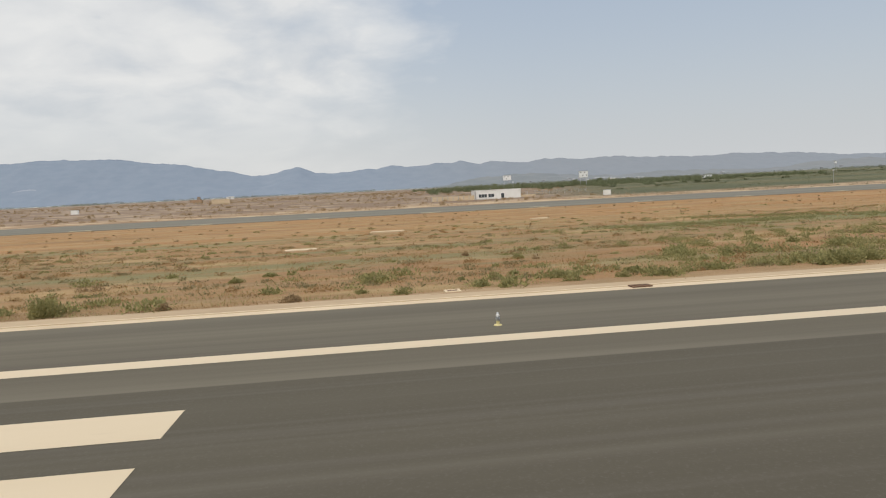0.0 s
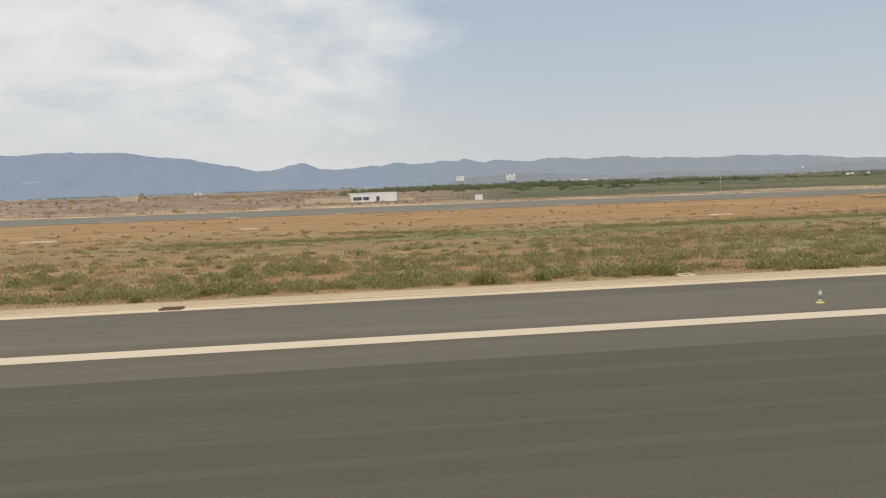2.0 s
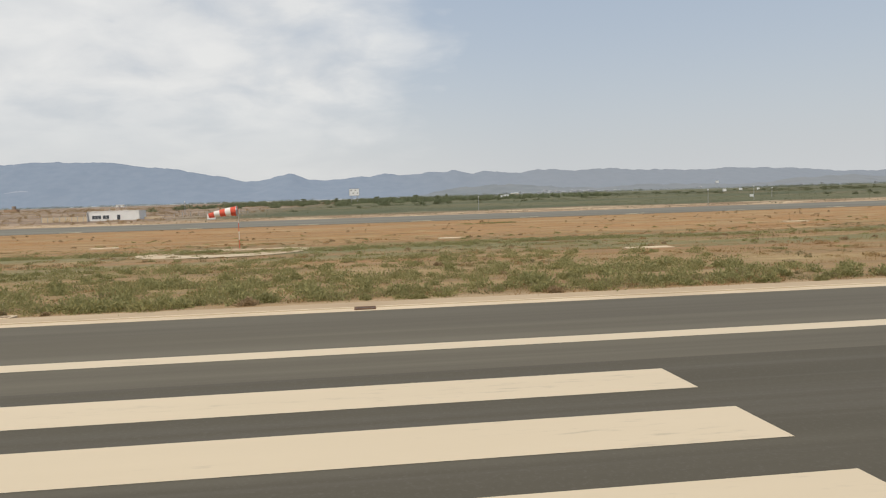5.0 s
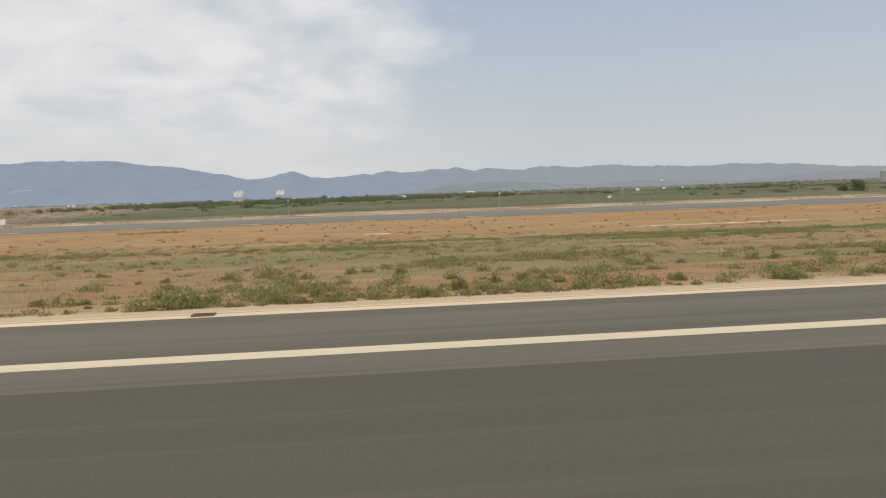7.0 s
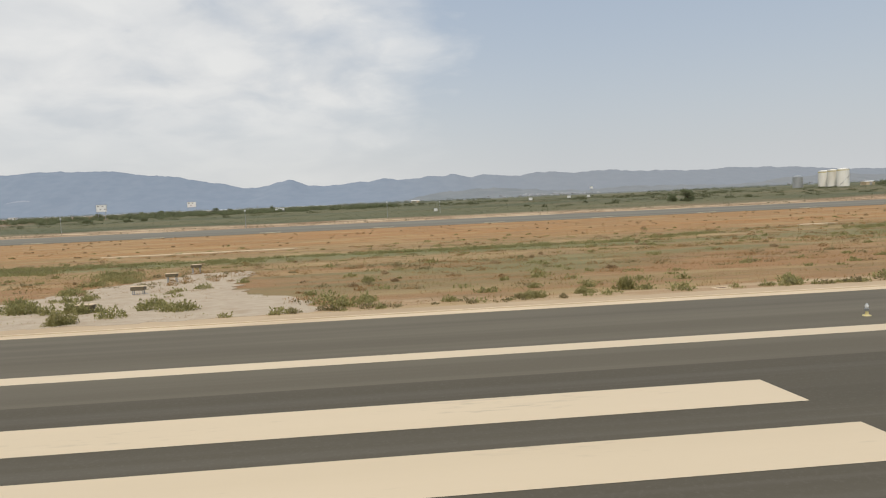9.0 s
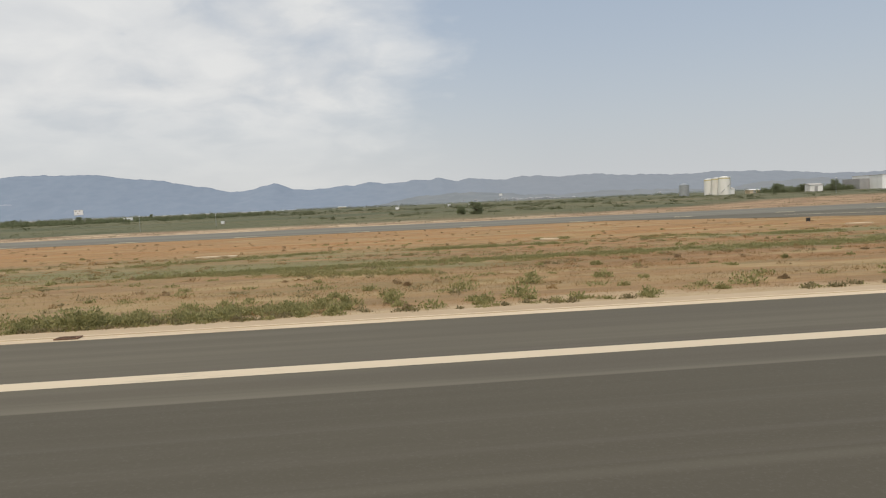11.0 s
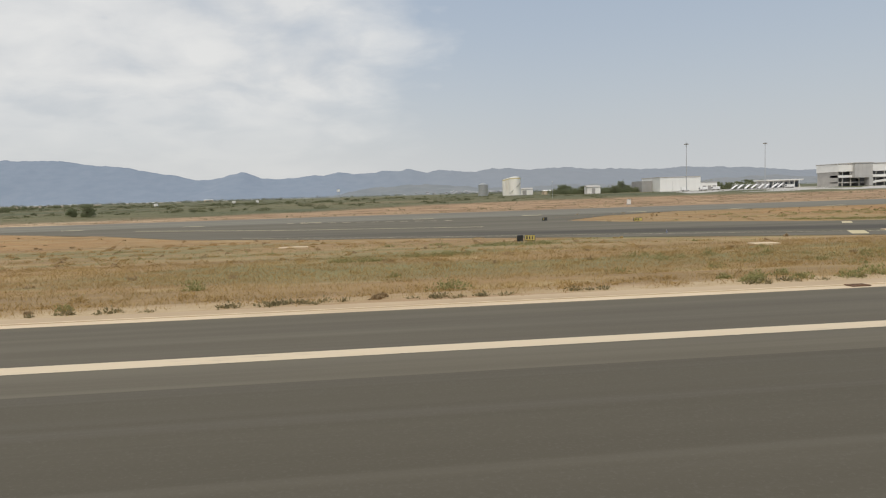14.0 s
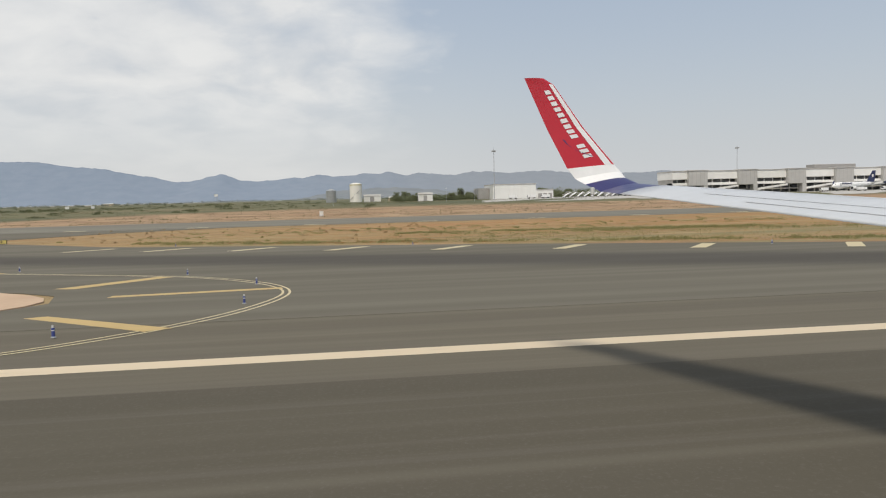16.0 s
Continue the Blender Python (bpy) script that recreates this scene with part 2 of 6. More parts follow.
def make_taxi(name="taxiway_asphalt", low=(0.117, 0.107, 0.083), high=(0.149, 0.138, 0.110)):
    n = Net(name, 0.9)
    n.b.inputs["Specular IOR Level"].default_value = 0.15
    x, y, z = n.xyz()
    along = n.noise(0.35, (0.03, 1, 1), 5.0)
    colour = n.mix(n.step(along, 0.35, 0.65), low, high)
    slant = n.math("ADD", n.math("MULTIPLY", x, 0.44), n.math("MULTIPLY", y, 0.9))
    mid = n.math("ABSOLUTE", n.math("SUBTRACT", slant, (620 * 0.44 + 63 * 0.9) * S))
    rubber = n.math("MULTIPLY", n.math("SUBTRACT", 1.0, n.step(mid, 2.0, 7.0)), n.step(x, 480 * S, 560 * S))
    rubber = n.math("MULTIPLY", rubber, n.math("SUBTRACT", 1.0, n.step(y, 128 * S, 150 * S)))
    colour = n.mix(n.math("MULTIPLY", rubber, 0.7), colour, (0.055, 0.05, 0.045))
    grain = n.noise(14.0, (1, 1, 1), 4.0)
    n.bump(grain, 0.3, 0.006)
    return n.done(colour)


def make_paint(name, a, b, worn):
    n = Net(name, 0.6)
    wear = n.noise(1.1, (0.25, 1, 1), 8.0, 0.7)
    grain = n.noise(11.0, (0.2, 1, 1), 5.0)
    colour = n.mix(n.noise(0.8, (0.1, 1, 1)), a, b)
    colour = n.mix(n.math("MULTIPLY", n.step(n.math("ADD", n.math("MULTIPLY", wear, 0.6), n.math("MULTIPLY", grain, 0.4)), 0.56, 0.72), 0.65), colour, worn)
    n.bump(grain, 0.2, 0.004)
    return n.done(colour)


def thin(m, share):
    """Lets a share of the light through, as blades and leaves do."""
    tree = m.node_tree
    base = tree.nodes["Principled BSDF"]
    through_leaf, both = tree.nodes.new("ShaderNodeBsdfTranslucent"), tree.nodes.new("ShaderNodeMixShader")
    tree.links.new(base.inputs["Base Color"].links[0].from_socket, through_leaf.inputs["Color"])
    both.inputs[0].default_value = share
    tree.links.new(base.outputs[0], both.inputs[1])
    tree.links.new(through_leaf.outputs[0], both.inputs[2])
    tree.links.new(both.outputs[0], tree.nodes["Material Output"].inputs["Surface"])
    return m


def make_straw():
    n = Net("dry_straw", 0.85)
    tone = straw_tone(n)
    x, y, z = n.xyz()
    ripe = n.mix(n.step(y, 75 * S, 110 * S), n.mix(n.math("SUBTRACT", n.step(x, 420 * S, 480 * S), n.step(x, 598 * S, 612 * S)), (0.46, 0.315, 0.148), (0.66, 0.475, 0.20)), (0.54, 0.30, 0.115))
    return thin(n.done(n.mix(n.math("ADD", 0.2, n.math("MULTIPLY", n.island(), 0.35)), tone, ripe)), 0.45)


def make_leaf(name, a, b, c):
    n = Net(name, 0.75)
    colour = n.mix(n.island(), a, b)
    colour = n.mix(n.math("MULTIPLY", n.random(), 0.6), colour, c)
    return thin(n.done(colour), 0.45)


def make_hill(name, a, b, c, haze_glow):
    # distance haze painted in: blue-grey base colour, plus emission in that colour
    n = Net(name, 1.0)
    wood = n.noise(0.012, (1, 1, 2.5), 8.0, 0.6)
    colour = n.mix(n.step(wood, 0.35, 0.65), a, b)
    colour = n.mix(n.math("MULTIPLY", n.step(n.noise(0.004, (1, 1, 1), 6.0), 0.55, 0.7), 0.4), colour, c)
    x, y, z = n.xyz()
    # greyer haze tint for the nearer hills to the east
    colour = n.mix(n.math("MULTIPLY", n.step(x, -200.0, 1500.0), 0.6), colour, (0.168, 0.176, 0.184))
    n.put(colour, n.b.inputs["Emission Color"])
    n.b.inputs["Emission Strength"].default_value = haze_glow
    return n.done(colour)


GROUND, ASPHALT, TAXI = make_ground(), make_asphalt(), make_taxi()
FAR_TAXI = make_taxi("faded_taxiway_asphalt", (0.150, 0.142, 0.116), (0.195, 0.186, 0.155))
WHITE_LINE = make_paint("white_marking", (0.62, 0.515, 0.365), (0.54, 0.445, 0.305), (0.30, 0.25, 0.185))
YELLOW_LINE = make_paint("yellow_marking", (0.49, 0.345, 0.125), (0.42, 0.30, 0.115), (0.22, 0.185, 0.12))
PALE_LINE = make_paint("pale_yellow_marking", (0.55, 0.47, 0.28), (0.48, 0.41, 0.24), (0.24, 0.21, 0.15))
CONCRETE = plain("pale_concrete", (0.62, 0.50, 0.35), (0.54, 0.43, 0.29), 0.85, scale=1.2, stretch=(0.4, 1, 1), dirt=(0.36, 0.26, 0.16))
DUSTY_STRIP = plain("dusty_concrete", (0.47, 0.36, 0.235), (0.40, 0.30, 0.19), 0.9, scale=0.8, stretch=(0.3, 1, 1), bump=0.4, dirt=(0.31, 0.215, 0.125))
PINK_PAVING = plain("pink_concrete", (0.50, 0.36, 0.245), (0.44, 0.31, 0.208), 0.85, scale=0.5, dirt=(0.36, 0.26, 0.18))
GREY_CONCRETE = plain("grey_concrete", (0.47, 0.45, 0.42), (0.38, 0.365, 0.34), 0.8, scale=0.4, dirt=(0.27, 0.26, 0.24))
GREY_WALL = plain("grey_render", (0.30, 0.29, 0.28), (0.36, 0.35, 0.335), 0.8, scale=0.3)
WHITE_WALL = plain("white_wall", (0.80, 0.79, 0.76), (0.73, 0.72, 0.69), 0.7, scale=0.5, dirt=(0.5, 0.47, 0.42))
CREAM_WALL = plain("cream_silo_wall", (0.80, 0.78, 0.72), (0.74, 0.715, 0.65), 0.75, scale=0.4, stretch=(1, 1, 0.3), dirt=(0.5, 0.43, 0.32))
METAL = plain("galvanised_steel", (0.45, 0.46, 0.46), (0.36, 0.37, 0.37), 0.45, 0.6, 1.5)
RUST = plain("rusty_iron", (0.13, 0.075, 0.045), (0.20, 0.11, 0.06), 0.8, 0.2, 6.0)
# near-black: painted shade for drain pits and intakes, plain colour for lens fronts
DARK = plain("dark_recess", (0.035, 0.035, 0.037), (0.06, 0.06, 0.062), 0.5, 0.0, 1.0)
BLACK = plain("black_paint", (0.02, 0.02, 0.02), (0.035, 0.035, 0.033), 0.5)
FADED_YELLOW = plain("faded_yellow_paint", (0.62, 0.54, 0.27), (0.54, 0.46, 0.22), 0.6)
YELLOW = plain("yellow_paint", (0.58, 0.47, 0.14), (0.50, 0.40, 0.12), 0.5)
WHITE = plain("white_paint", (0.80, 0.80, 0.79), (0.72, 0.72, 0.71), 0.4, scale=1.0)
OLIVE = plain("olive_paint", (0.30, 0.27, 0.13), (0.24, 0.215, 0.10), 0.6)
BLUE = plain("blue_plastic", (0.05, 0.07, 0.25), (0.04, 0.06, 0.20), 0.4)
ORANGE = plain("orange_cloth", (0.66, 0.10, 0.055), (0.56, 0.08, 0.045), 0.85)
CLOTH = plain("white_cloth", (0.78, 0.74, 0.70), (0.68, 0.63, 0.58), 0.85)
RUBBER = plain("tyre_rubber", (0.02, 0.02, 0.02), (0.03, 0.03, 0.03), 0.9)
WINDOW_DARK = plain("tinted_glazing", (0.05, 0.06, 0.07), (0.075, 0.085, 0.095), 0.12, 0.0, 0.6, bump=0.0)
BARK = plain("bark", (0.10, 0.075, 0.05), (0.15, 0.11, 0.075), 0.9, scale=8.0, bump=0.5)
STRAW = make_straw()
WEED = make_leaf("grey_green_weed", (0.215, 0.215, 0.086), (0.365, 0.34, 0.145), (0.37, 0.315, 0.145))
DRIFT = make_leaf("green_drift_weed", (0.210, 0.218, 0.090), (0.335, 0.322, 0.138), (0.305, 0.28, 0.122))
BUSH = make_leaf("dark_green_bush", (0.235, 0.228, 0.092), (0.375, 0.345, 0.146), (0.34, 0.30, 0.130))
TREE_LEAF = make_leaf("tree_foliage", (0.165, 0.19, 0.098), (0.245, 0.265, 0.145), (0.205, 0.22, 0.125))
BROWN_WEED = make_leaf("brown_weed", (0.34, 0.24, 0.135), (0.46, 0.33, 0.185), (0.32, 0.245, 0.135))
# hedge green lightened, with distance haze put into the colour
HEDGE = make_leaf("haze_lifted_hedge_foliage", (0.245, 0.265, 0.195), (0.30, 0.315, 0.235), (0.27, 0.28, 0.215))
# slopes coloured through haze; the last number is how much they glow
MOUNTAIN = make_hill("haze_tinted_mountain", (0.138, 0.170, 0.215), (0.150, 0.181, 0.226), (0.16, 0.188, 0.23), 0.42)
FOOTHILL = make_hill("haze_tinted_foothill", (0.125, 0.143, 0.155), (0.145, 0.16, 0.168), (0.17, 0.18, 0.182), 0.34)
OLIVE_STRAW = make_leaf("olive_straw", (0.20, 0.165, 0.085), (0.33, 0.265, 0.14), (0.27, 0.235, 0.12))
FIELD_WEED = make_leaf("field_weed", (0.105, 0.118, 0.058), (0.165, 0.168, 0.085), (0.175, 0.155, 0.085))
# paler, bluer copy of the hedge green: thicker haze painted into it
FAR_HEDGE = make_leaf("haze_painted_far_hedge", (0.28, 0.305, 0.295), (0.33, 0.35, 0.33), (0.31, 0.325, 0.305))
CLEAR_GLASS = bpy.data.materials.new("lamp_glass")
CLEAR_GLASS.use_nodes = True
glass_shader = CLEAR_GLASS.node_tree.nodes["Principled BSDF"]
glass_shader.inputs["Base Color"].default_value = (0.80, 0.80, 0.77, 1)
glass_shader.inputs["Roughness"].default_value = 0.15
glass_shader.inputs["Transmission Weight"].default_value = 0.35


# ---- mesh helpers (site metres, scaled once on the way in) ----
def part(name, bm, material, parent=None, label="", smooth=False):
    me = bpy.data.meshes.new(name)
    bm.to_mesh(me)
    bm.free()
    me.transform(Matrix.Scale(S, 4))
    for m in material if isinstance(material, (list, tuple)) else [material]:
        me.materials.append(m)
    if smooth:
        me.polygons.foreach_set("use_smooth", [True] * len(me.polygons))
    ob = new(name, me)
    if parent:
        ob.parent = parent
    if label:
        tagged(ob, label)
    return ob


def thing(name, x, y, z=None, rz=0.0, label="", category="", group="", kind=""):
    ob = new(name)
    ob.empty_display_size = 0.2
    ob.matrix_basis = place(x, y, z, rz)
    return tagged(ob, label, category, group, kind)


def place(x, y, z=None, rz=0.0):
    return pose(x * S, y * S, (height(y) if z is None else z) * S, 0, 0, rz)


def box(bm, x0, y0, z0, x1, y1, z1, bevel=0.0):
    made = bmesh.ops.create_cube(bm, size=1, matrix=Matrix.Translation(((x0 + x1) / 2, (y0 + y1) / 2, (z0 + z1) / 2)) @ Matrix.Diagonal((x1 - x0, y1 - y0, z1 - z0, 1)))
    if bevel:
        edges = {e for v in made["verts"] for e in v.link_edges}
        bmesh.ops.bevel(bm, geom=list(edges), offset=bevel, segments=1, affect="EDGES")
    return bm


def boxed(*a, bevel=0.0):
    return box(bmesh.new(), *a, bevel=bevel)


def rod(bm, a, b, r0, r1=None, sides=8):
    a, b = Vector(a), Vector(b)
    turn = (b - a).to_track_quat("Z", "Y").to_matrix().to_4x4()
    bmesh.ops.create_cone(bm, cap_ends=True, segments=sides, radius1=r0, radius2=r0 if r1 is None else r1, depth=(b - a).length, matrix=Matrix.Translation((a + b) / 2) @ turn)
    return bm


def rodded(*a, **k):
    return rod(bmesh.new(), *a, **k)


PROFILE_Y = (-4000, -300, -31, 0, 27.4, 40, 104, 150, 243, 300, 380, 510, 1000, 2000, 8000)
PROFILE_Z = (-4.0, -2.0, -0.68, 0, -0.60, -0.95, -2.0, -1.9, -1.05, 0.2, 2.1, 3.0, 5.8, 9.5, 30.0)


def height(y):
    return float(np.interp(y, PROFILE_Y, PROFILE_Z))


def rise(y, lift):
    """Paving thins out towards the runway that it joins."""
    return lift if lift < 0.02 else lift * min(1.0, max(0.3, 0.3 + 0.7 * (y - 27.4) / 8))


def sheet(outline, lift, step_y=None):
    """A level-following slab: a polygon in plan laid on the profile, with 0.25 m of thickness."""
    bm = bmesh.new()
    top = [bm.verts.new((x, y, height(y) + lift)) for x, y in outline]
    face = bm.faces.new(top)
    if face.normal.z < 0:
        face.normal_flip()
    for cut in (*PROFILE_Y, 27.39, 35.4):
        geom = list(bm.verts) + list(bm.edges) + list(bm.faces)
        bmesh.ops.bisect_plane(bm, geom=geom, plane_co=(0, cut, 0), plane_no=(0, 1, 0))
    for v in bm.verts:
        v.co.z = height(v.co.y) + rise(v.co.y, lift)
    bmesh.ops.triangulate(bm, faces=list(bm.faces))
    made = bmesh.ops.extrude_face_region(bm, geom=list(bm.faces))
    for v in made["geom"]:
        if isinstance(v, bmesh.types.BMVert):
            v.co.z -= 0.25
    bmesh.ops.recalc_face_normals(bm, faces=list(bm.faces))
    return bm


def slab(x0, x1, y0, y1, lift):
    return sheet([(x0, y0), (x1, y0), (x1, y1), (x0, y1)], lift)


def cloud_mesh(name, verts, faces, material, label, category):
    me = bpy.data.meshes.new(name)
    me.from_pydata((np.asarray(verts) * S).tolist(), [], np.asarray(faces).tolist())
    me.materials.append(material)
    return tagged(new(name, me), label, category, kind="stuff")


# ---- ground to the horizon ----
def make_ground_sheet():
    xs = np.concatenate([np.linspace(-6900, -700, 14), np.linspace(-600, 1500, 106), np.linspace(1800, 6900, 14)])
    ys = np.concatenate([np.linspace(-6000, -100, 10), np.linspace(-60, 24, 8), np.linspace(26.8, 130, 70), np.linspace(135, 320, 38), np.linspace(330, 1000, 40), np.linspace(1050, 6850, 40)])
    rng = np.random.default_rng(4)
    X, Y = np.meshgrid(xs, ys)
    Z = np.interp(Y, PROFILE_Y, PROFILE_Z)
    rough = rng.normal(0, 1, Z.shape)
    amount = np.where(Y < 31, 0, np.where(Y < 130, 0.05, np.where(Y < 240, 0.03, 0.16)))
    for low, high, x0, x1 in ((160, 220, -9000, 9000), (40, 170, 470, 1200), (27, 60, 578, 1200), (27, 66, 256, 290)):
        amount = np.where((Y > low) & (Y < high) & (X > x0) & (X < x1), 0.0, amount)
    Z = Z + rough * amount - np.where(Y < 27.2, 0.3, 0.0)
    verts = np.stack([X, Y, Z], -1).reshape(-1, 3)
    n, m = X.shape
    i = np.arange((n - 1) * m).reshape(n - 1, m)[:, :-1].ravel()
    faces = np.stack([i, i + 1, i + m + 1, i + m], -1)
    me = bpy.data.meshes.new("ground")
    me.from_pydata((verts * S).tolist(), [], faces.tolist())
    me.polygons.foreach_set("use_smooth", [True] * len(me.polygons))
    me.materials.append(GROUND)
    tagged(new("ground", me), "dry straw-coloured airfield grassland with bare earth", "ground", kind="structure")


make_ground_sheet()

# ---- runway with its markings ----
runway = tagged(part("runway", slab(-700, 1300, -31, 27.4, 0.0), ASPHALT), "grey-brown asphalt runway with a darker middle strip", "runway", kind="structure")


def marking(name, outline, material, parent, lift=0.006):
    bm = bmesh.new()
    face = bm.faces.new([bm.verts.new((x, y, 0)) for x, y in outline])
    for cut in (27.4, 35.4, 40, 104):
        bmesh.ops.bisect_plane(bm, geom=list(bm.verts) + list(bm.edges) + list(bm.faces), plane_co=(0, cut, 0), plane_no=(0, 1, 0))
    for v in bm.verts:
        v.co.z = height(v.co.y) + rise(v.co.y, lift)
    bmesh.ops.recalc_face_normals(bm, faces=list(bm.faces))
    if bm.faces and sum(f.normal.z for f in bm.faces) < 0:
        bmesh.ops.reverse_faces(bm, faces=list(bm.faces))
    return part(name, bm, material, parent)


def bar(name, x0, x1, y0, y1, material, parent, lift=0.006):
    return marking(name, [(x0, y0), (x1, y0), (x1, y1), (x0, y1)], material, parent, lift)


bar("edge_line", -700, 1300, 18.92, 19.86, WHITE_LINE, runway)
bar("edge_line", -700, 1300, -22.3, -21.4, WHITE_LINE, runway)
for start, bars in ((-26.9, 4), (123.15, 3), (273.3, 2), (423.3, 1)):
    for k in range(max(1, min(bars, 3))):
        outer = {4: 14.5 - 3.15 * k, 3: 15.3 - 3.15 * k, 2: 14.5 - 3.15 * k, 1: 11.35}[bars]
        bar("touchdown_bar", start, start + 22.5, outer - 1.75, outer, WHITE_LINE, runway)


# ---- concrete gutter along the shoulder ----
gutter = tagged(part("trim_gutter", slab(-700, 593, 27.4, 28.25, 0.03), CONCRETE), "pale concrete gutter strip along the runway shoulder", "gutter", kind="structure")
part("kerb", slab(-700, 588, 28.42, 28.62, 0.06), CONCRETE, gutter)
part("verge_strip", slab(-700, 586, 28.62, 30.3, 0.02), DUSTY_STRIP, gutter, "dusty tan strip behind the gutter")

def ribbon(name, points, width, material, parent, lift):
    """A painted line of constant width along a smooth run of points."""
    pts = [Vector(p) for p in points]
    dense = []
    for i in range(len(pts) - 1):
        a, b, c, d = pts[max(i - 1, 0)], pts[i], pts[i + 1], pts[min(i + 2, len(pts) - 1)]
        for k in range(6):
            u = k / 6
            dense.append(0.5 * (2 * b + (c - a) * u + (2 * a - 5 * b + 4 * c - d) * u * u + (3 * b - a - 3 * c + d) * u ** 3))
    dense.append(pts[-1])
    bm = bmesh.new()
    last = None
    for i, p in enumerate(dense):
        t = (dense[min(i + 1, len(dense) - 1)] - dense[max(i - 1, 0)]).normalized()
        side = Vector((-t.y, t.x)) * width / 2
        pair = [bm.verts.new((q.x, q.y, height(q.y) + rise(q.y, lift))) for q in (p + side, p - side)]
        if last:
            bm.faces.new((last[0], last[1], pair[1], pair[0]))
        last = pair
    bmesh.ops.recalc_face_normals(bm, faces=list(bm.faces))
    if sum(f.normal.z for f in bm.faces) < 0:
        bmesh.ops.reverse_faces(bm, faces=list(bm.faces))
    return part(name, bm, material, parent)


# ---- parallel taxiway, exit and paved island ----
taxiway = tagged(part("taxiway", slab(-700, 1300, 170, 211, 0.06), FAR_TAXI), "grey asphalt parallel taxiway beyond the grass", "taxiway", kind="structure")
for k in range(-20, 40):
    bar("edge_dash", 14.5 + 27.2 * k, 19.5 + 27.2 * k, 172.0, 173.4, PALE_LINE, taxiway, 0.068)
exit_way = tagged(part("taxiway_exit", sheet([(430, 171), (470, 140), (490, 116), (527, 95), (552, 76), (574, 61.5), (592, 48.8), (600, 45.2), (605.5, 42.3), (608.1, 40), (609.4, 36), (607.5, 31.7), (603, 30.0), (593, 27.3), (593, 27.0),
    (1300, 27.0), (1300, 30), (720, 31), (668, 62), (640, 79), (610, 95), (590, 106), (566, 126), (560, 140), (575, 158), (600, 171)], 0.04), TAXI), "wide grey asphalt exit curving off the runway", "taxiway", kind="structure")
island = tagged(part("pavement_island", sheet([(580, 56), (592, 49), (600, 45.2), (604.2, 42.7), (606.6, 40.7), (608.1, 38.7), (608.8, 36.9), (608.8, 35), (607.9, 33), (606.2, 31.6), (603, 30.6), (596, 29.6), (588, 28.75), (590, 30.6), (593.2, 33.4), (594.8, 36), (595.2, 39), (594.2, 42.4), (590, 47)], 0.07), PINK_PAVING), "pinkish concrete island tip between exit and runway", "pavement", kind="structure")
ribbon("island_kerb", [(586, 28.15), (592, 28.6), (597, 29.3), (601, 30.2), (604.2, 31.0), (606.6, 32.2), (608.2, 33.6)], 0.4, CONCRETE, island, 0.086)
bar("pit_frame", 596.2, 599.6, 32.4, 34.8, CONCRETE, island, 0.076)
bar("pit_grate", 597.9, 599.2, 33.5, 34.3, RUST, island, 0.084)


CURVE = [(606.5, 19.9), (610.2, 20.6), (613.5, 22), (616, 24.2), (617.8, 26.6), (619.3, 29.6), (620.4, 33.5), (620.6, 37), (619.8, 40.6), (618, 43.9), (615.3, 47.2), (611, 50.7), (597, 58.9), (574, 72.4), (540, 92), (500, 114)]
ribbon("exit_edge_line", CURVE, 0.13, PALE_LINE, exit_way, 0.046)
ribbon("exit_edge_line", [(x - 0.34 * (1 if 22 < y < 50 else 0.5), y + (0.34 if y < 34 else -0.36 if y > 40 else 0)) for x, y in CURVE], 0.13, PALE_LINE, exit_way, 0.046)
for outline, paint in (([(605.35, 27.4), (606.2, 27.25), (606.3, 20.0), (605.45, 20.1)], YELLOW_LINE), ([(610.6, 30.5), (611.4, 30.85), (617.5, 25.85), (616.7, 25.3)], YELLOW_LINE), ([(611.5, 37.6), (611.5, 38.6), (619.9, 39.7), (620.1, 38.8)], YELLOW_LINE),
        ([(606.5, 43.9), (607.8, 43.4), (611.9, 49.5), (610.8, 50.2)], YELLOW_LINE), ([(591.3, 53.6), (592.6, 53.1), (597.2, 59.0), (596.0, 59.8)], YELLOW_LINE), ([(568.6, 67.6), (570, 66.9), (574.4, 73.4), (573.0, 74.4)], PALE_LINE)):
    marking("shoulder_bar", outline, paint, exit_way, 0.05)
for k in range(10):
    x, y = 588.0 + 11.1 * k, 94.5 - 5.75 * k
    marking("far_shoulder_bar", [(x - 0.6, y + 0.3), (x + 0.6, y - 0.3), (x + 4.8, y + 5.6), (x + 3.6, y + 6.2)], PALE_LINE, exit_way, 0.05)
for k in range(12):
    x, y = 501 + 3.3 * k, 171.5 - 1.15 * k
    marking("holding_dash", [(x, y), (x + 1.9, y - 0.66), (x + 2.05, y + 0.1), (x + 0.15, y + 0.76)], WHITE_LINE, exit_way, 0.068)
marking("guide_line", [(470, 158), (500, 139), (540, 124), (541, 124.4), (501, 139.6), (471, 158.6)], PALE_LINE, exit_way, 0.068)


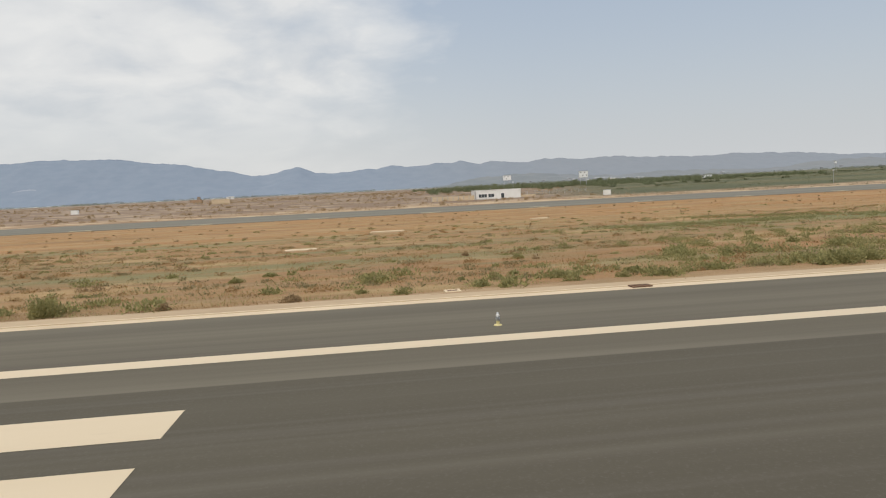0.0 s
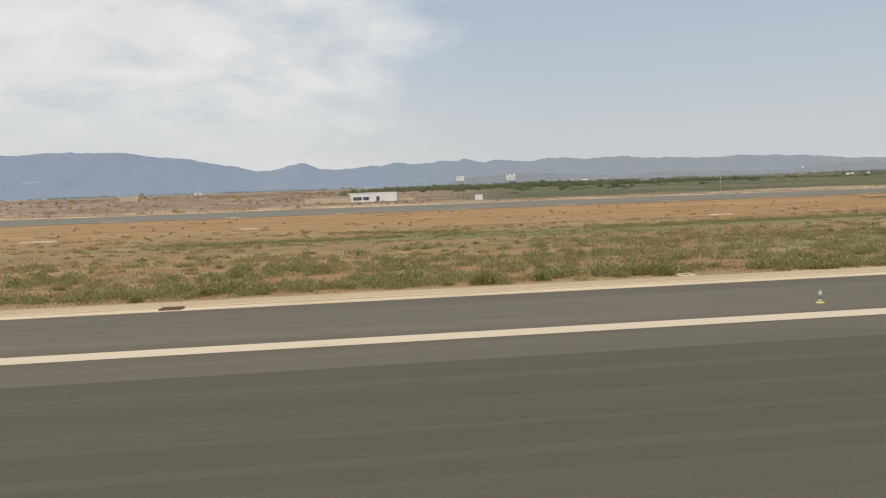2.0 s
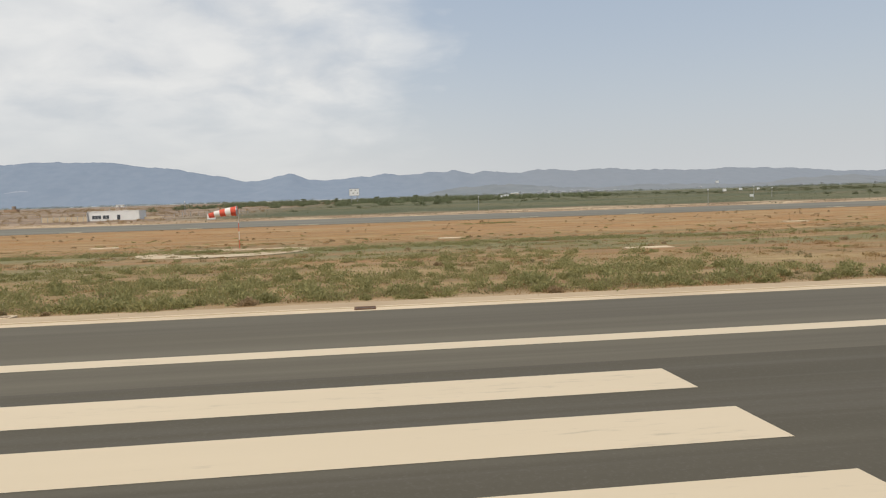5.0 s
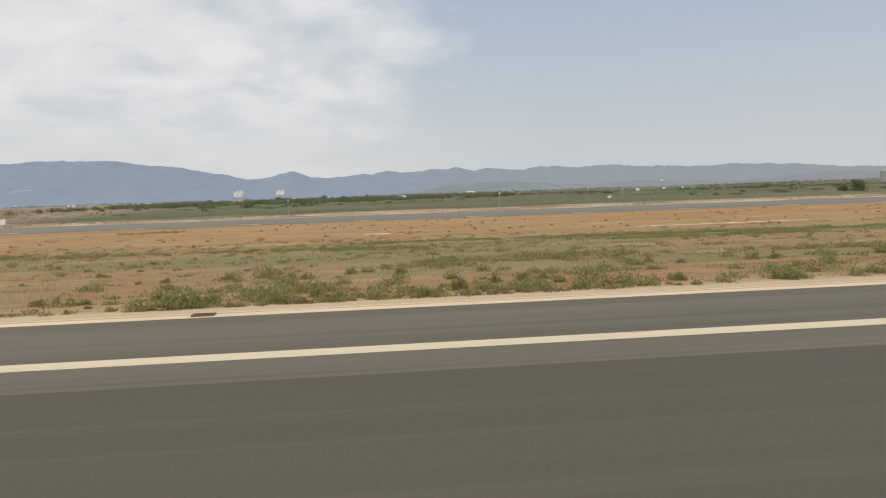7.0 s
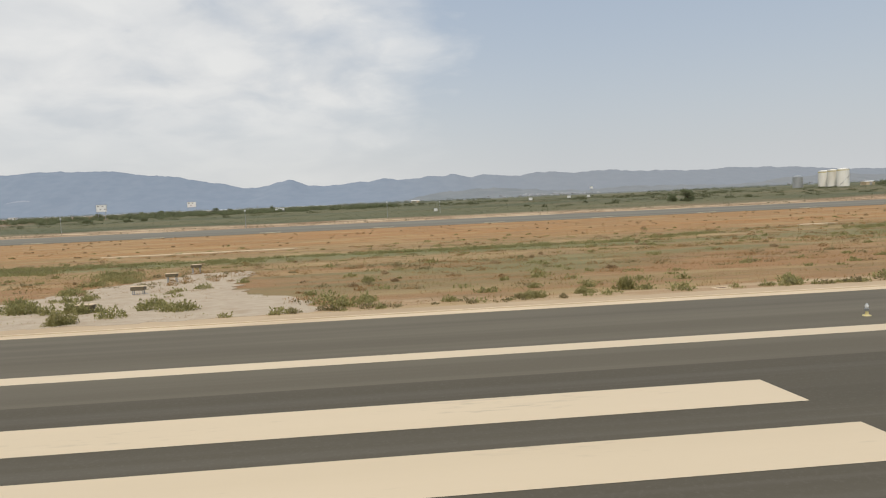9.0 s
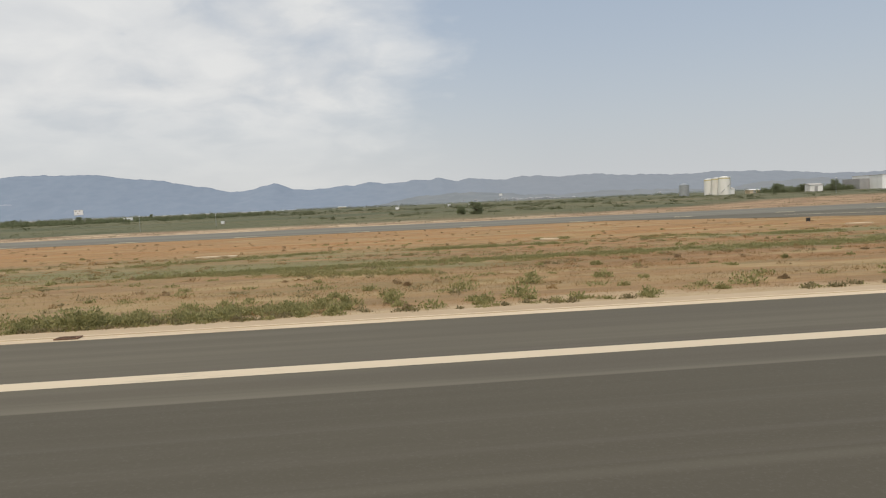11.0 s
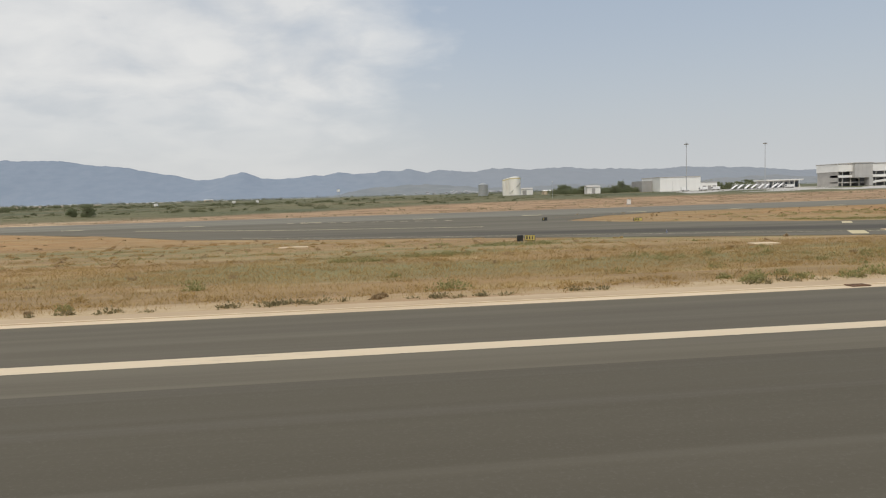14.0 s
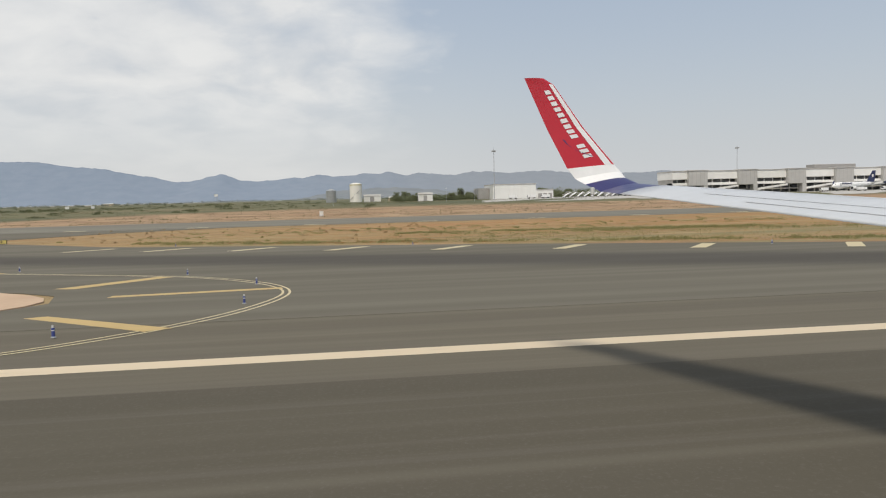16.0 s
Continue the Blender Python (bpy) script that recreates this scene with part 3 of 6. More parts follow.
# ---- drain grates, pits and slabs in the verge ----
def drain_grate():
    g = thing("drain_grate", 0, 0, 0, label="rusty iron drain grate set in a pale concrete gutter", category="drain", group="runway drains")
    bm = bmesh.new()
    for a in ((-0.42, -0.28, 0, -0.37, 0.28, 0.04), (0.37, -0.28, 0, 0.42, 0.28, 0.04), (-0.37, -0.28, 0, 0.37, -0.23, 0.04), (-0.37, 0.23, 0, 0.37, 0.28, 0.04)):
        box(bm, *a)
    part("frame", bm, RUST, g)
    # solid near-black slab in place of the shaded hollow
    part("pit", boxed(-0.37, -0.23, -0.02, 0.37, 0.23, 0.012), DARK, g)
    for k in range(9):
        part("grate_bar", boxed(-0.35 + 0.083 * k, -0.23, 0.012, -0.31 + 0.083 * k, 0.23, 0.036), RUST, g)
    return g


GRATES = (-38, 10.5, 41.4, 90.3, 139.1, 203.0, 235.4, 268.0, 315.0, 362.6, 402.0, 442.8, 486.8, 539.1, 572.0, 597.0)
first = drain_grate()
first.matrix_basis = place(GRATES[0], 27.95, height(27.95) + 0.03)
for x in GRATES[1:]:
    copy_thing(first, place(x, 27.95, height(27.95) + 0.03))


def service_pit():
    g = thing("service_pit", 0, 0, 0, label="pale concrete service pit with a dark iron cover", category="pit", group="service pits in the verge")
    bm = bmesh.new()
    for a in ((-0.36, -0.34, -0.1, -0.22, 0.34, 0.06), (0.22, -0.34, -0.1, 0.36, 0.34, 0.06), (-0.22, -0.34, -0.1, 0.22, -0.2, 0.06), (-0.22, 0.2, -0.1, 0.22, 0.34, 0.06)):
        box(bm, *a, bevel=0.02)
    part("rim", bm, CONCRETE, g)
    part("cover", boxed(-0.22, -0.2, -0.05, 0.22, 0.2, 0.045), RUST, g)
    return g


first = service_pit()
first.matrix_basis = place(3.1 - 60, 30.7)
for k in range(10):
    if k not in (6,):
        copy_thing(first, place(3.1 + 60 * k, 30.7))
copy_thing(first, place(124.6, 30.5))

SLABS = ((3.4, 104, 5.0), (-6.4, 69, 3.0), (103, 103.5, 3.6), (150.8, 96, 3.2), (163.6, 59, 4.0), (352.5, 99.5, 5.5), (400.5, 105.3, 2.6), (452, 107.2, 4.0), (510.7, 81.4, 3.2), (552.7, 57.4, 2.2), (577, 72, 2.4), (30, 118, 3.0), (210, 110, 4.0))
slab_thing = tagged(part("concrete_cover", boxed(-0.5, -0.7, -0.1, 0.5, 0.7, 0.16, bevel=0.03), CONCRETE), "flat pale concrete cover slab lying in dry grass", "slab", "slabs in the grass")
for i, (x, y, length) in enumerate(SLABS):
    ob = slab_thing if i == 0 else copy_thing(slab_thing, Matrix())
    ob.matrix_basis = place(x, y) @ Matrix.Diagonal((length, 1, 1, 1))
drain_channel = tagged(part("drain_channel", boxed(249, 102.4, height(103) - 0.1, 276, 103.3, height(103) + 0.14, bevel=0.03), CONCRETE), "long pale concrete channel edge in the grass", "channel")


# ---- runway edge lights ----
def edge_light():
    g = thing("runway_light", 0, 0, 0, label="elevated runway edge light, clear globe on a yellow base", category="airfield light", group="runway edge lights")
    part("base_plate", rodded((0, 0, 0), (0, 0, 0.03), 0.135, 0.12, 16), FADED_YELLOW, g, "faded yellow round base plate")
    part("stem", rodded((0, 0, 0.03), (0, 0, 0.16), 0.055, 0.05, 10), FADED_YELLOW, g)
    body = part("housing", rodded((0, 0, 0.15), (0, 0, 0.23), 0.06, 0.075, 12), METAL, g)
    bm = bmesh.new()
    bmesh.ops.create_uvsphere(bm, u_segments=14, v_segments=8, radius=0.062, matrix=Matrix.Translation((0, 0, 0.3)) @ Matrix.Diagonal((1, 1, 1.15, 1)))
    part("globe", bm, CLEAR_GLASS, g, "clear glass globe", smooth=True)
    part("cap", rodded((0, 0, 0.37), (0, 0, 0.4), 0.05, 0.02, 10), METAL, body)
    return g


first = edge_light()
first.matrix_basis = place(3.25 - 120, 21.42)
for k in range(-1, 14):
    copy_thing(first, place(3.25 + 60 * k, 21.42))


def taxi_light():
    g = thing("taxiway_light", 0, 0, 0, label="slim blue taxiway edge marker with a pale cap", category="airfield light", group="taxiway edge markers")
    part("foot", rodded((0, 0, 0), (0, 0, 0.04), 0.085, 0.07, 12), METAL, g)
    part("post", rodded((0, 0, 0.04), (0, 0, 0.33), 0.055, 0.055, 12), BLUE, g, "blue plastic tube")
    part("band", rodded((0, 0, 0.23), (0, 0, 0.26), 0.057, 0.057, 12), WHITE, g, "white reflective band")
    part("cap", rodded((0, 0, 0.33), (0, 0, 0.41), 0.045, 0.035, 12), CLEAR_GLASS, g)
    return g


first = taxi_light()
first.matrix_basis = place(605.45, 21.7, height(21.7) + 0.006)
for x, y in ((614, 24.8), (619, 32.4), (618.3, 42.1), (612.5, 51), (597.5, 60.5), (577, 72.5), (663, 62), (690, 46.5), (631, 83), (600, 101), (556, 84)):
    copy_thing(first, place(x, y, height(y) + 0.04))


# ---- taxiway guidance signs ----
def guidance_sign(wide, face, bars):
    g = thing("guidance_sign", 0, 0, 0, label="low %s airfield guidance sign on short legs" % ("black" if face is BLACK else "yellow and black"), category="sign", group="taxiway signs")
    part("cabinet", boxed(-wide / 2, -0.1, 0.2, wide / 2, 0.1, 0.85, bevel=0.03), BLACK, g)
    part("face", boxed(-wide / 2 + 0.06, -0.115, 0.26, wide / 2 - 0.06, -0.1, 0.79), face, g)
    for k in range(bars):
        part("lettering_bar", boxed(-wide / 2 + 0.18 + 0.3 * k, -0.123, 0.36, -wide / 2 + 0.34 + 0.3 * k, -0.115, 0.7), YELLOW if face is BLACK else BLACK, g)
    for x in (-wide * 0.35, wide * 0.35):
        part("leg", rodded((x, 0, -0.05), (x, 0, 0.2), 0.05), METAL, g)
    return g


guidance_sign(1.15, YELLOW, 3).matrix_basis = place(536.35, 74.6, rz=-25)
guidance_sign(0.8, BLACK, 0).matrix_basis = place(535.2, 74.4, rz=30)
guidance_sign(0.8, BLACK, 0).matrix_basis = place(450.6, 118.5, rz=10)
guidance_sign(1.0, BLACK, 1).matrix_basis = place(555.1, 138.5, rz=0)
guidance_sign(1.6, YELLOW, 3).matrix_basis = place(568, 122.5, rz=0)


# ---- approach slope units ----
BROWN_BOX = plain("brown_enamel", (0.15, 0.125, 0.075), (0.11, 0.09, 0.055), 0.6)


def slope_unit(y, leg):
    g = thing("slope_indicator", 272.6 + max(0.0, 60.6 - y) * 0.043, y, None, 0, "dark brown approach slope light box with pale lid on legs", "airfield light", "approach slope lights")
    part("box", boxed(-0.40, -0.22, leg, 0.40, 0.22, leg + 0.22, bevel=0.03), BROWN_BOX, g)
    part("lid", boxed(-0.44, -0.25, leg + 0.22, 0.44, 0.25, leg + 0.26, bevel=0.015), CONCRETE, g, "pale sun-bleached lid")
    part("front", boxed(-0.415, -0.17, leg + 0.04, -0.40, 0.17, leg + 0.19), DARK, g, "dark lens front")
    for x in (-0.3, 0.3):
        for s in (-0.15, 0.15):
            part("leg", rodded((x, s, -0.02), (x, s, leg), 0.03), METAL, g)
    part("footing", boxed(-0.5, -0.35, -0.1, 0.5, 0.35, 0.03, bevel=0.02), GREY_CONCRETE, g)


for unit_y, unit_leg in ((35.6, 0.16), (44.2, 0.28), (52.4, 0.42), (60.6, 0.52)):
    slope_unit(unit_y, unit_leg)
def ragged(points, gap, amount, seed):
    """The outline walked in short steps, each strayed a little, as loose gravel lies."""
    r = random.Random(seed)
    out = []
    for (xa, ya), (xb, yb) in zip(points, points[1:] + points[:1]):
        count = max(1, int(math.hypot(xb - xa, yb - ya) / gap))
        for k in range(count):
            stray = amount if ya > 29 or yb > 29 else 0.05
            out.append((xa + (xb - xa) * k / count + r.uniform(-stray, stray), ya + (yb - ya) * k / count + r.uniform(-stray, stray) * 0.6))
    return out


tagged(part("pavement_pad", sheet(ragged([(267, 30.2), (286, 30.2), (284, 36), (279, 44), (277.5, 60), (273, 60), (268.5, 50), (266.5, 40)], 0.9, 0.6, 5), 0.03), plain("gravel_pad", (0.44, 0.37, 0.28), (0.36, 0.29, 0.21), 0.95, scale=2.5, bump=0.6, dirt=(0.28, 0.2, 0.12))), "pale gravel pad under the approach slope lights", "gravel pad", kind="structure")


# ---- windsock on its pad ----
def windsock():
    g = thing("windsock", 124.4, 86.3, label="orange and white striped windsock on a slim pole", category="windsock")
    part("pole", rodded((0, 0, -0.1), (0, 0, 5.2), 0.035, 0.028, 10), ORANGE, g, "slim red and white pole")
    for k in range(2):
        part("pole_band", rodded((0, 0, 1.2 + 2 * k), (0, 0, 2.2 + 2 * k), 0.037, 0.034, 10), CLOTH, g)
    hoop = part("hoop", rodded((-0.1, 0, 4.6), (-0.16, 0, 4.6), 0.6, 0.6, 20), METAL, g)
    for k in range(5):
        bm = bmesh.new()
        bmesh.ops.create_cone(bm, cap_ends=k == 4, segments=18, radius1=0.58 - 0.06 * k, radius2=0.58 - 0.06 * (k + 1), depth=0.66, matrix=Matrix.Translation((-0.46 - 0.64 * k, 0, 4.58 - 0.05 * k - 0.012 * k * k)) @ Matrix.Rotation(radians(-90 - 3 - 2 * k), 4, "Y"))
        part("sock_band", bm, ORANGE if k % 2 == 0 else CLOTH, g, smooth=True)
    return g


windsock()
pad_points = [(124 + (9.4 + 0.7 * math.sin(3 * a)) * math.cos(a), 79.5 + (9.6 + 0.6 * math.cos(2 * a)) * math.sin(a)) for a in (k * math.tau / 36 for k in range(36))]
pad_bm = bmesh.new()
outer = [pad_bm.verts.new((x, y, height(y) + 0.05)) for x, y in pad_points]
inner_ring = [pad_bm.verts.new((124 + (x - 124) * 0.58, 79.5 + (y - 79.5) * 0.58, height(y) + 0.05)) for x, y in pad_points]
for k in range(36):
    pad_bm.faces.new((outer[k], outer[(k + 1) % 36], inner_ring[(k + 1) % 36], inner_ring[k]))
tagged(part("pavement_ring", pad_bm, plain("pale_gravel", (0.56, 0.46, 0.32), (0.46, 0.36, 0.23), 0.95, scale=1.2, bump=0.5, dirt=(0.27, 0.18, 0.09))), "pale ring of bare ground round the windsock", "ground marking", kind="structure")

stake = thing("marker_stake", 105.2, 52.6, label="thin pale marker stake standing in the weeds", category="stake")
part("stick", rodded((0, 0, 0), (0, 0, 1.25), 0.022), WHITE, stake)
part("tip", rodded((0, 0, 1.25), (0, 0, 1.4), 0.04), ORANGE, stake)


# ---- mountains and foothills ----
def hills(name, centres, heights, widths, y_front, y_ridge, y_back, base, rough, material, label, seed, bend=0.0, stretch=1.0):
    x0, x1 = centres[0] - 400, centres[-1] + 400
    xs = np.linspace(x0, x1, 420)
    v = np.linspace(0, 1, 26)
    rng = np.random.default_rng(seed)
    ridge = sum(h * np.exp(-((xs - c) / w) ** 2) for c, h, w in zip(centres, heights, widths))
    verts = []
    for j, t in enumerate(v):
        peak = t / 0.8 if t < 0.8 else 1 - (t - 0.8) * 1.5
        y = y_front + (y_ridge - y_front) * min(t / 0.8, 1) + (y_back - y_ridge) * max(0, (t - 0.8) / 0.2)
        for i, x in enumerate(xs):
            spur = noise.fractal((x * 0.0042 + seed, y * 0.002, 0.3), 1.0, 2.1, 5)
            fine = noise.fractal((x * 0.02, y * 0.02, seed * 0.7), 1.0, 2.0, 4)
            side = math.sin(math.pi * min(max(peak, 0), 1))
            z = base + (ridge[i] - base) * peak ** 1.25 + side * spur * ridge[i] * rough + fine * (1.5 + 5.0 * peak)
            deep = y - bend * max(0.0, x)
            far = stretch + (1 - stretch) * min(max((x - 300) / 2200, 0.0), 1.0)
            verts.append((225 + (x - 225) * far, deep * far, 2.6 + (z - 2.6) * far))
    n = len(xs)
    i = np.arange((len(v) - 1) * n).reshape(-1, n)[:, :-1].ravel()
    faces = np.stack([i, i + 1, i + n + 1, i + n], -1)
    me = bpy.data.meshes.new(name)
    me.from_pydata(verts, [], faces.tolist())
    me.polygons.foreach_set("use_smooth", [True] * len(me.polygons))
    me.materials.append(material)
    return tagged(new(name, me), label, "mountains", kind="structure")


RIDGE_X = np.concatenate([np.linspace(-2600, -700, 12), np.linspace(-600, 700, 18), np.linspace(860, 3900, 16)])
RIDGE_W = np.concatenate([np.full(12, 190.0), np.full(18, 80.0), np.full(16, 210.0)])
RIDGE_H = (100, 95, 177, 128, 157, 154, 140, 156, 116, 138, 82, 118, 28, 47, 92, 100, 91, 77, 73, 79, 78, 94, 73, 104, 82, 92, 79, 100, 57, 76, 140, 55, 117, 70, 106, 76, 88, 72, 86, 83, 74, 76, 55, 64, 47, 92)
# a flat-topped knoll
RIDGE_X, RIDGE_W, RIDGE_H = (np.insert(np.array(a, float), (16, 16), v) for a, v in ((RIDGE_X, (-350, -305)), (RIDGE_W, (38, 36)), (RIDGE_H, (10, 8))))
RIDGE_H[14] -= 5
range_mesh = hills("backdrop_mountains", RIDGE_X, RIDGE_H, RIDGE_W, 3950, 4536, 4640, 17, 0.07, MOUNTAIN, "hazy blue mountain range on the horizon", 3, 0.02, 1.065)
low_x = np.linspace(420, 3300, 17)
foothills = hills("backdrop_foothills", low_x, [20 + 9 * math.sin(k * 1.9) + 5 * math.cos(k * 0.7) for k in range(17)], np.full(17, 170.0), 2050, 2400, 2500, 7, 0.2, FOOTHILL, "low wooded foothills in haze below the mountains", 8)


def scar():
    """A pale cutting that lies on the mountain's front slope."""
    co = np.array([v.co for v in range_mesh.data.vertices]).reshape(26, 420, 3)

    def slope(x):
        k = int(np.argmin(np.abs(co[0, :, 0] - x)))
        up = np.maximum.accumulate(co[:21, k, 2])
        return up, co[:21, k, 1]

    bm = bmesh.new()
    for k in range(9):
        a = k / 8
        for s in (-1, 1):
            x, z = -2004 + 128 * a, 111 + 11 * math.sin(a * 2.4) + s * (1.6 + 2.6 * math.sin(a * math.pi))
            bm.verts.new((x, float(np.interp(z, *slope(x))) - 1.5, z))
    bm.verts.ensure_lookup_table()
    for k in range(8):
        bm.faces.new((bm.verts[2 * k], bm.verts[2 * k + 2], bm.verts[2 * k + 3], bm.verts[2 * k + 1]))
    for v in bm.verts:
        v.co /= S
    tagged(part("backdrop_quarry", bm, make_hill("haze_tinted_quarry", (0.20, 0.225, 0.27), (0.23, 0.25, 0.29), (0.22, 0.245, 0.28), 0.38)), "pale quarry scar on the mountain side", "quarry", kind="structure")


scar()


# ---- vegetation ----
rng = np.random.default_rng(11)


def patchiness(x, y, f=0.03, k=0.0):
    return noise.fractal((x * f * 0.45, y * f * 1.6, k), 0.9, 2.0, 4)


def on_grass(x, y):
    """True where the plan has open grassland on the near side of the field."""
    if y < 30.25 or y > 640:
        return False
    if 168 < y < 213:
        return False
    if x > 430:
        near_edge = np.interp(x, (430, 470, 490, 527, 552, 574, 592, 597), (168, 138, 114, 93, 74, 59, 46, 36))
        far_edge = np.interp(x, (555, 562, 590, 610, 640, 668, 720), (170, 132, 108, 97, 81, 64, 34))
        if x > 594.5:
            return y > far_edge + 3
        if x > 585 and (y < 29.9 or (x > 590 and y < 31 + (x - 590) * 0.8)):
            return False
        if y > near_edge and (x < 562 or y < far_edge) and y < 168:
            return False
    if 263 < x < 283 and y < 44 and rng.random() < 0.82:
        return False
    if x > 190 and y < 38 and patchiness(x, y, 0.1, 3.0) > -0.12 and rng.random() < 0.45:
        return False
    return True


def lushness(x, y):
    """How green the weeds are, from the runway's verge outwards."""
    along = float(np.interp(x, (-80, -10, 20, 60, 150, 175, 210, 250, 300, 360, 410, 470, 600), (0.35, 0.5, 0.8, 1.0, 1.0, 0.45, 0.6, 0.6, 0.5, 0.6, 0.4, 0.22, 0.2)))
    across = float(np.interp(y, (30, 33, 45, 60, 75, 95, 110, 140), (0.95, 1.0, 0.65, 0.7, 0.75, 0.35, 0.12, 0.1)))
    if x > 560 and y > 70:
        return 0.45
    return along * across


def tuft_field(name, count, y0, y1, tall, blades, material, label, chooser, seed, spread=0.22, width=0.045, power=1.0):
    r = np.random.default_rng(seed)
    spots = []
    while len(spots) < count:
        x, y = r.uniform(-70, 760), y0 + (y1 - y0) * r.random() ** power
        if x < 700 + y * 0.3 and on_grass(x, y) and chooser(x, y, r):
            spots.append((x, y, height(y), 0.6 + 0.8 * r.random()))
    spots = np.array(spots)
    base = np.repeat(spots, blades, axis=0)
    n = len(base)
    a = r.uniform(0, math.tau, n)
    px, py = base[:, 0] + r.normal(0, spread, n) * base[:, 3], base[:, 1] + r.normal(0, spread, n) * base[:, 3]
    h = tall * base[:, 3] * r.uniform(0.45, 1.0, n)
    w = width * r.uniform(0.6, 1.6, n)
    lean = r.normal(0, 0.6, (n, 2)) * h[:, None]
    z = base[:, 2] - 0.04
    v = np.stack([np.stack([px - w * np.cos(a), py - w * np.sin(a), z], -1), np.stack([px + w * np.cos(a), py + w * np.sin(a), z], -1), np.stack([px + lean[:, 0], py + lean[:, 1], z + h], -1)], 1).reshape(-1, 3)
    return cloud_mesh(name, v, np.arange(3 * n).reshape(-1, 3), material, label, "grass")


def leafy(r, count, rx, ry, rz, size, low=0.0):
    """Small leaf quads filling a lumpy dome; returns vertices and faces."""
    d = r.normal(0, 1, (count, 3))
    d /= np.linalg.norm(d, axis=1)[:, None]
    d[:, 2] = np.abs(d[:, 2])
    lump = 0.72 + 0.28 * np.sin(d[:, 0] * 5 + r.uniform(0, 6)) * np.cos(d[:, 1] * 4 + r.uniform(0, 6))
    c = d * (r.random(count) ** 0.4 * lump)[:, None] * np.array([rx, ry, rz]) + np.array([0, 0, low])
    u = r.normal(0, 1, (count, 3)) * 0.6 + d * 0.7 + np.array([0, 0, 0.5])
    u /= np.linalg.norm(u, axis=1)[:, None]
    w = np.cross(u, r.normal(0, 1, (count, 3)))
    w /= np.linalg.norm(w, axis=1)[:, None] + 1e-6
    s = size * r.uniform(0.6, 1.4, count)[:, None]
    v = np.stack([c, c + u * s * 0.55 + w * s * 0.28, c + u * s * 1.15, c + u * s * 0.55 - w * s * 0.28], 1).reshape(-1, 3)
    return v, np.arange(4 * count).reshape(-1, 4)


def dry(x, y, r):
    return r.random() > 0.75 * lushness(x, y) * (patchiness(x, y) > -0.05) and r.random() < 0.35 + 0.65 * (patchiness(x, y, 0.06, 4.0) > -0.08)


def green(x, y, r):
    return r.random() < lushness(x, y) * (0.7 if 185 < x < 455 else 1.0) and patchiness(x, y) > -0.08


tuft_field("dry_grass_near", 26000, 30.6, 62, 0.17, 12, STRAW, "short dry straw-coloured grass", dry, 21, 0.30, 0.013, 1.2)
tuft_field("dry_grass_middle", 17000, 60, 168, 0.15, 8, STRAW, "dry straw-coloured grass across the airfield", dry, 22, 0.6, 0.035, 1.3)
tuft_field("green_weeds_near", 10000, 30.8, 75, 0.16, 12, WEED, "low grey-green weeds among the dry grass", green, 23, 0.32, 0.02, 1.3)
tuft_field("green_weeds_middle", 8000, 60, 112, 0.20, 8, WEED, "low grey-green weeds in streaks", green, 24, 0.6, 0.04)
tuft_field("field_scrub", 11000, 214, 520, 0.5, 5, FIELD_WEED, "rough green field beyond the taxiway", lambda x, y, r: x - 0.2 * y > 20 + 40 * patchiness(x, y, 0.02), 25, 0.8, 0.07)
tuft_field("stony_scrub", 4000, 214, 560, 0.5, 5, BROWN_WEED, "sparse brown scrub on stony ground", lambda x, y, r: x - 0.2 * y < 60 + 60 * patchiness(x, y, 0.02), 26, 0.7, 0.08)

tuft_field("golden_grass", 9000, 30.7, 62, 0.30, 13, STRAW, "dense golden dry grass near the taxiway exit", lambda x, y, r: 455 < x < 600, 27, 0.32, 0.014, 1.1)

shrub_meshes = []
for k, (wide, tall, leaves) in enumerate(((0.8, 0.5, 900), (0.6, 0.62, 800), (1.2, 0.58, 1300), (0.42, 0.36, 480), (0.65, 0.34, 700), (1.05, 0.98, 1900), (0.36, 0.26, 380))):
    lv, lf = leafy(np.random.default_rng(40 + k), int(leaves * 1.3), wide, wide * 0.8, tall, 0.09)
    me = bpy.data.meshes.new("shrub")
    me.from_pydata((lv * S).tolist(), [], lf.tolist())
    me.materials.append(BUSH)
    shrub_meshes.append(me)
    if k in (3, 4, 6):
        brown = me.copy()
        brown.materials[0] = BROWN_WEED
        shrub_meshes.append(brown)
SHRUB_LABELS = ("bushy grey-green shrub in the runway verge", "small brown dried shrub in the verge")


def put_shrub(me, x, y, size):
    ob = new("shrub", me)
    ob.matrix_basis = place(x, y, height(y) - 0.03, rng.uniform(0, 360)) @ Matrix.Diagonal((size, size, size * rng.uniform(0.85, 1.15), 1))
    tagged(ob, SHRUB_LABELS[me.materials[0] is BROWN_WEED], "shrub", "shrubs of the verge")


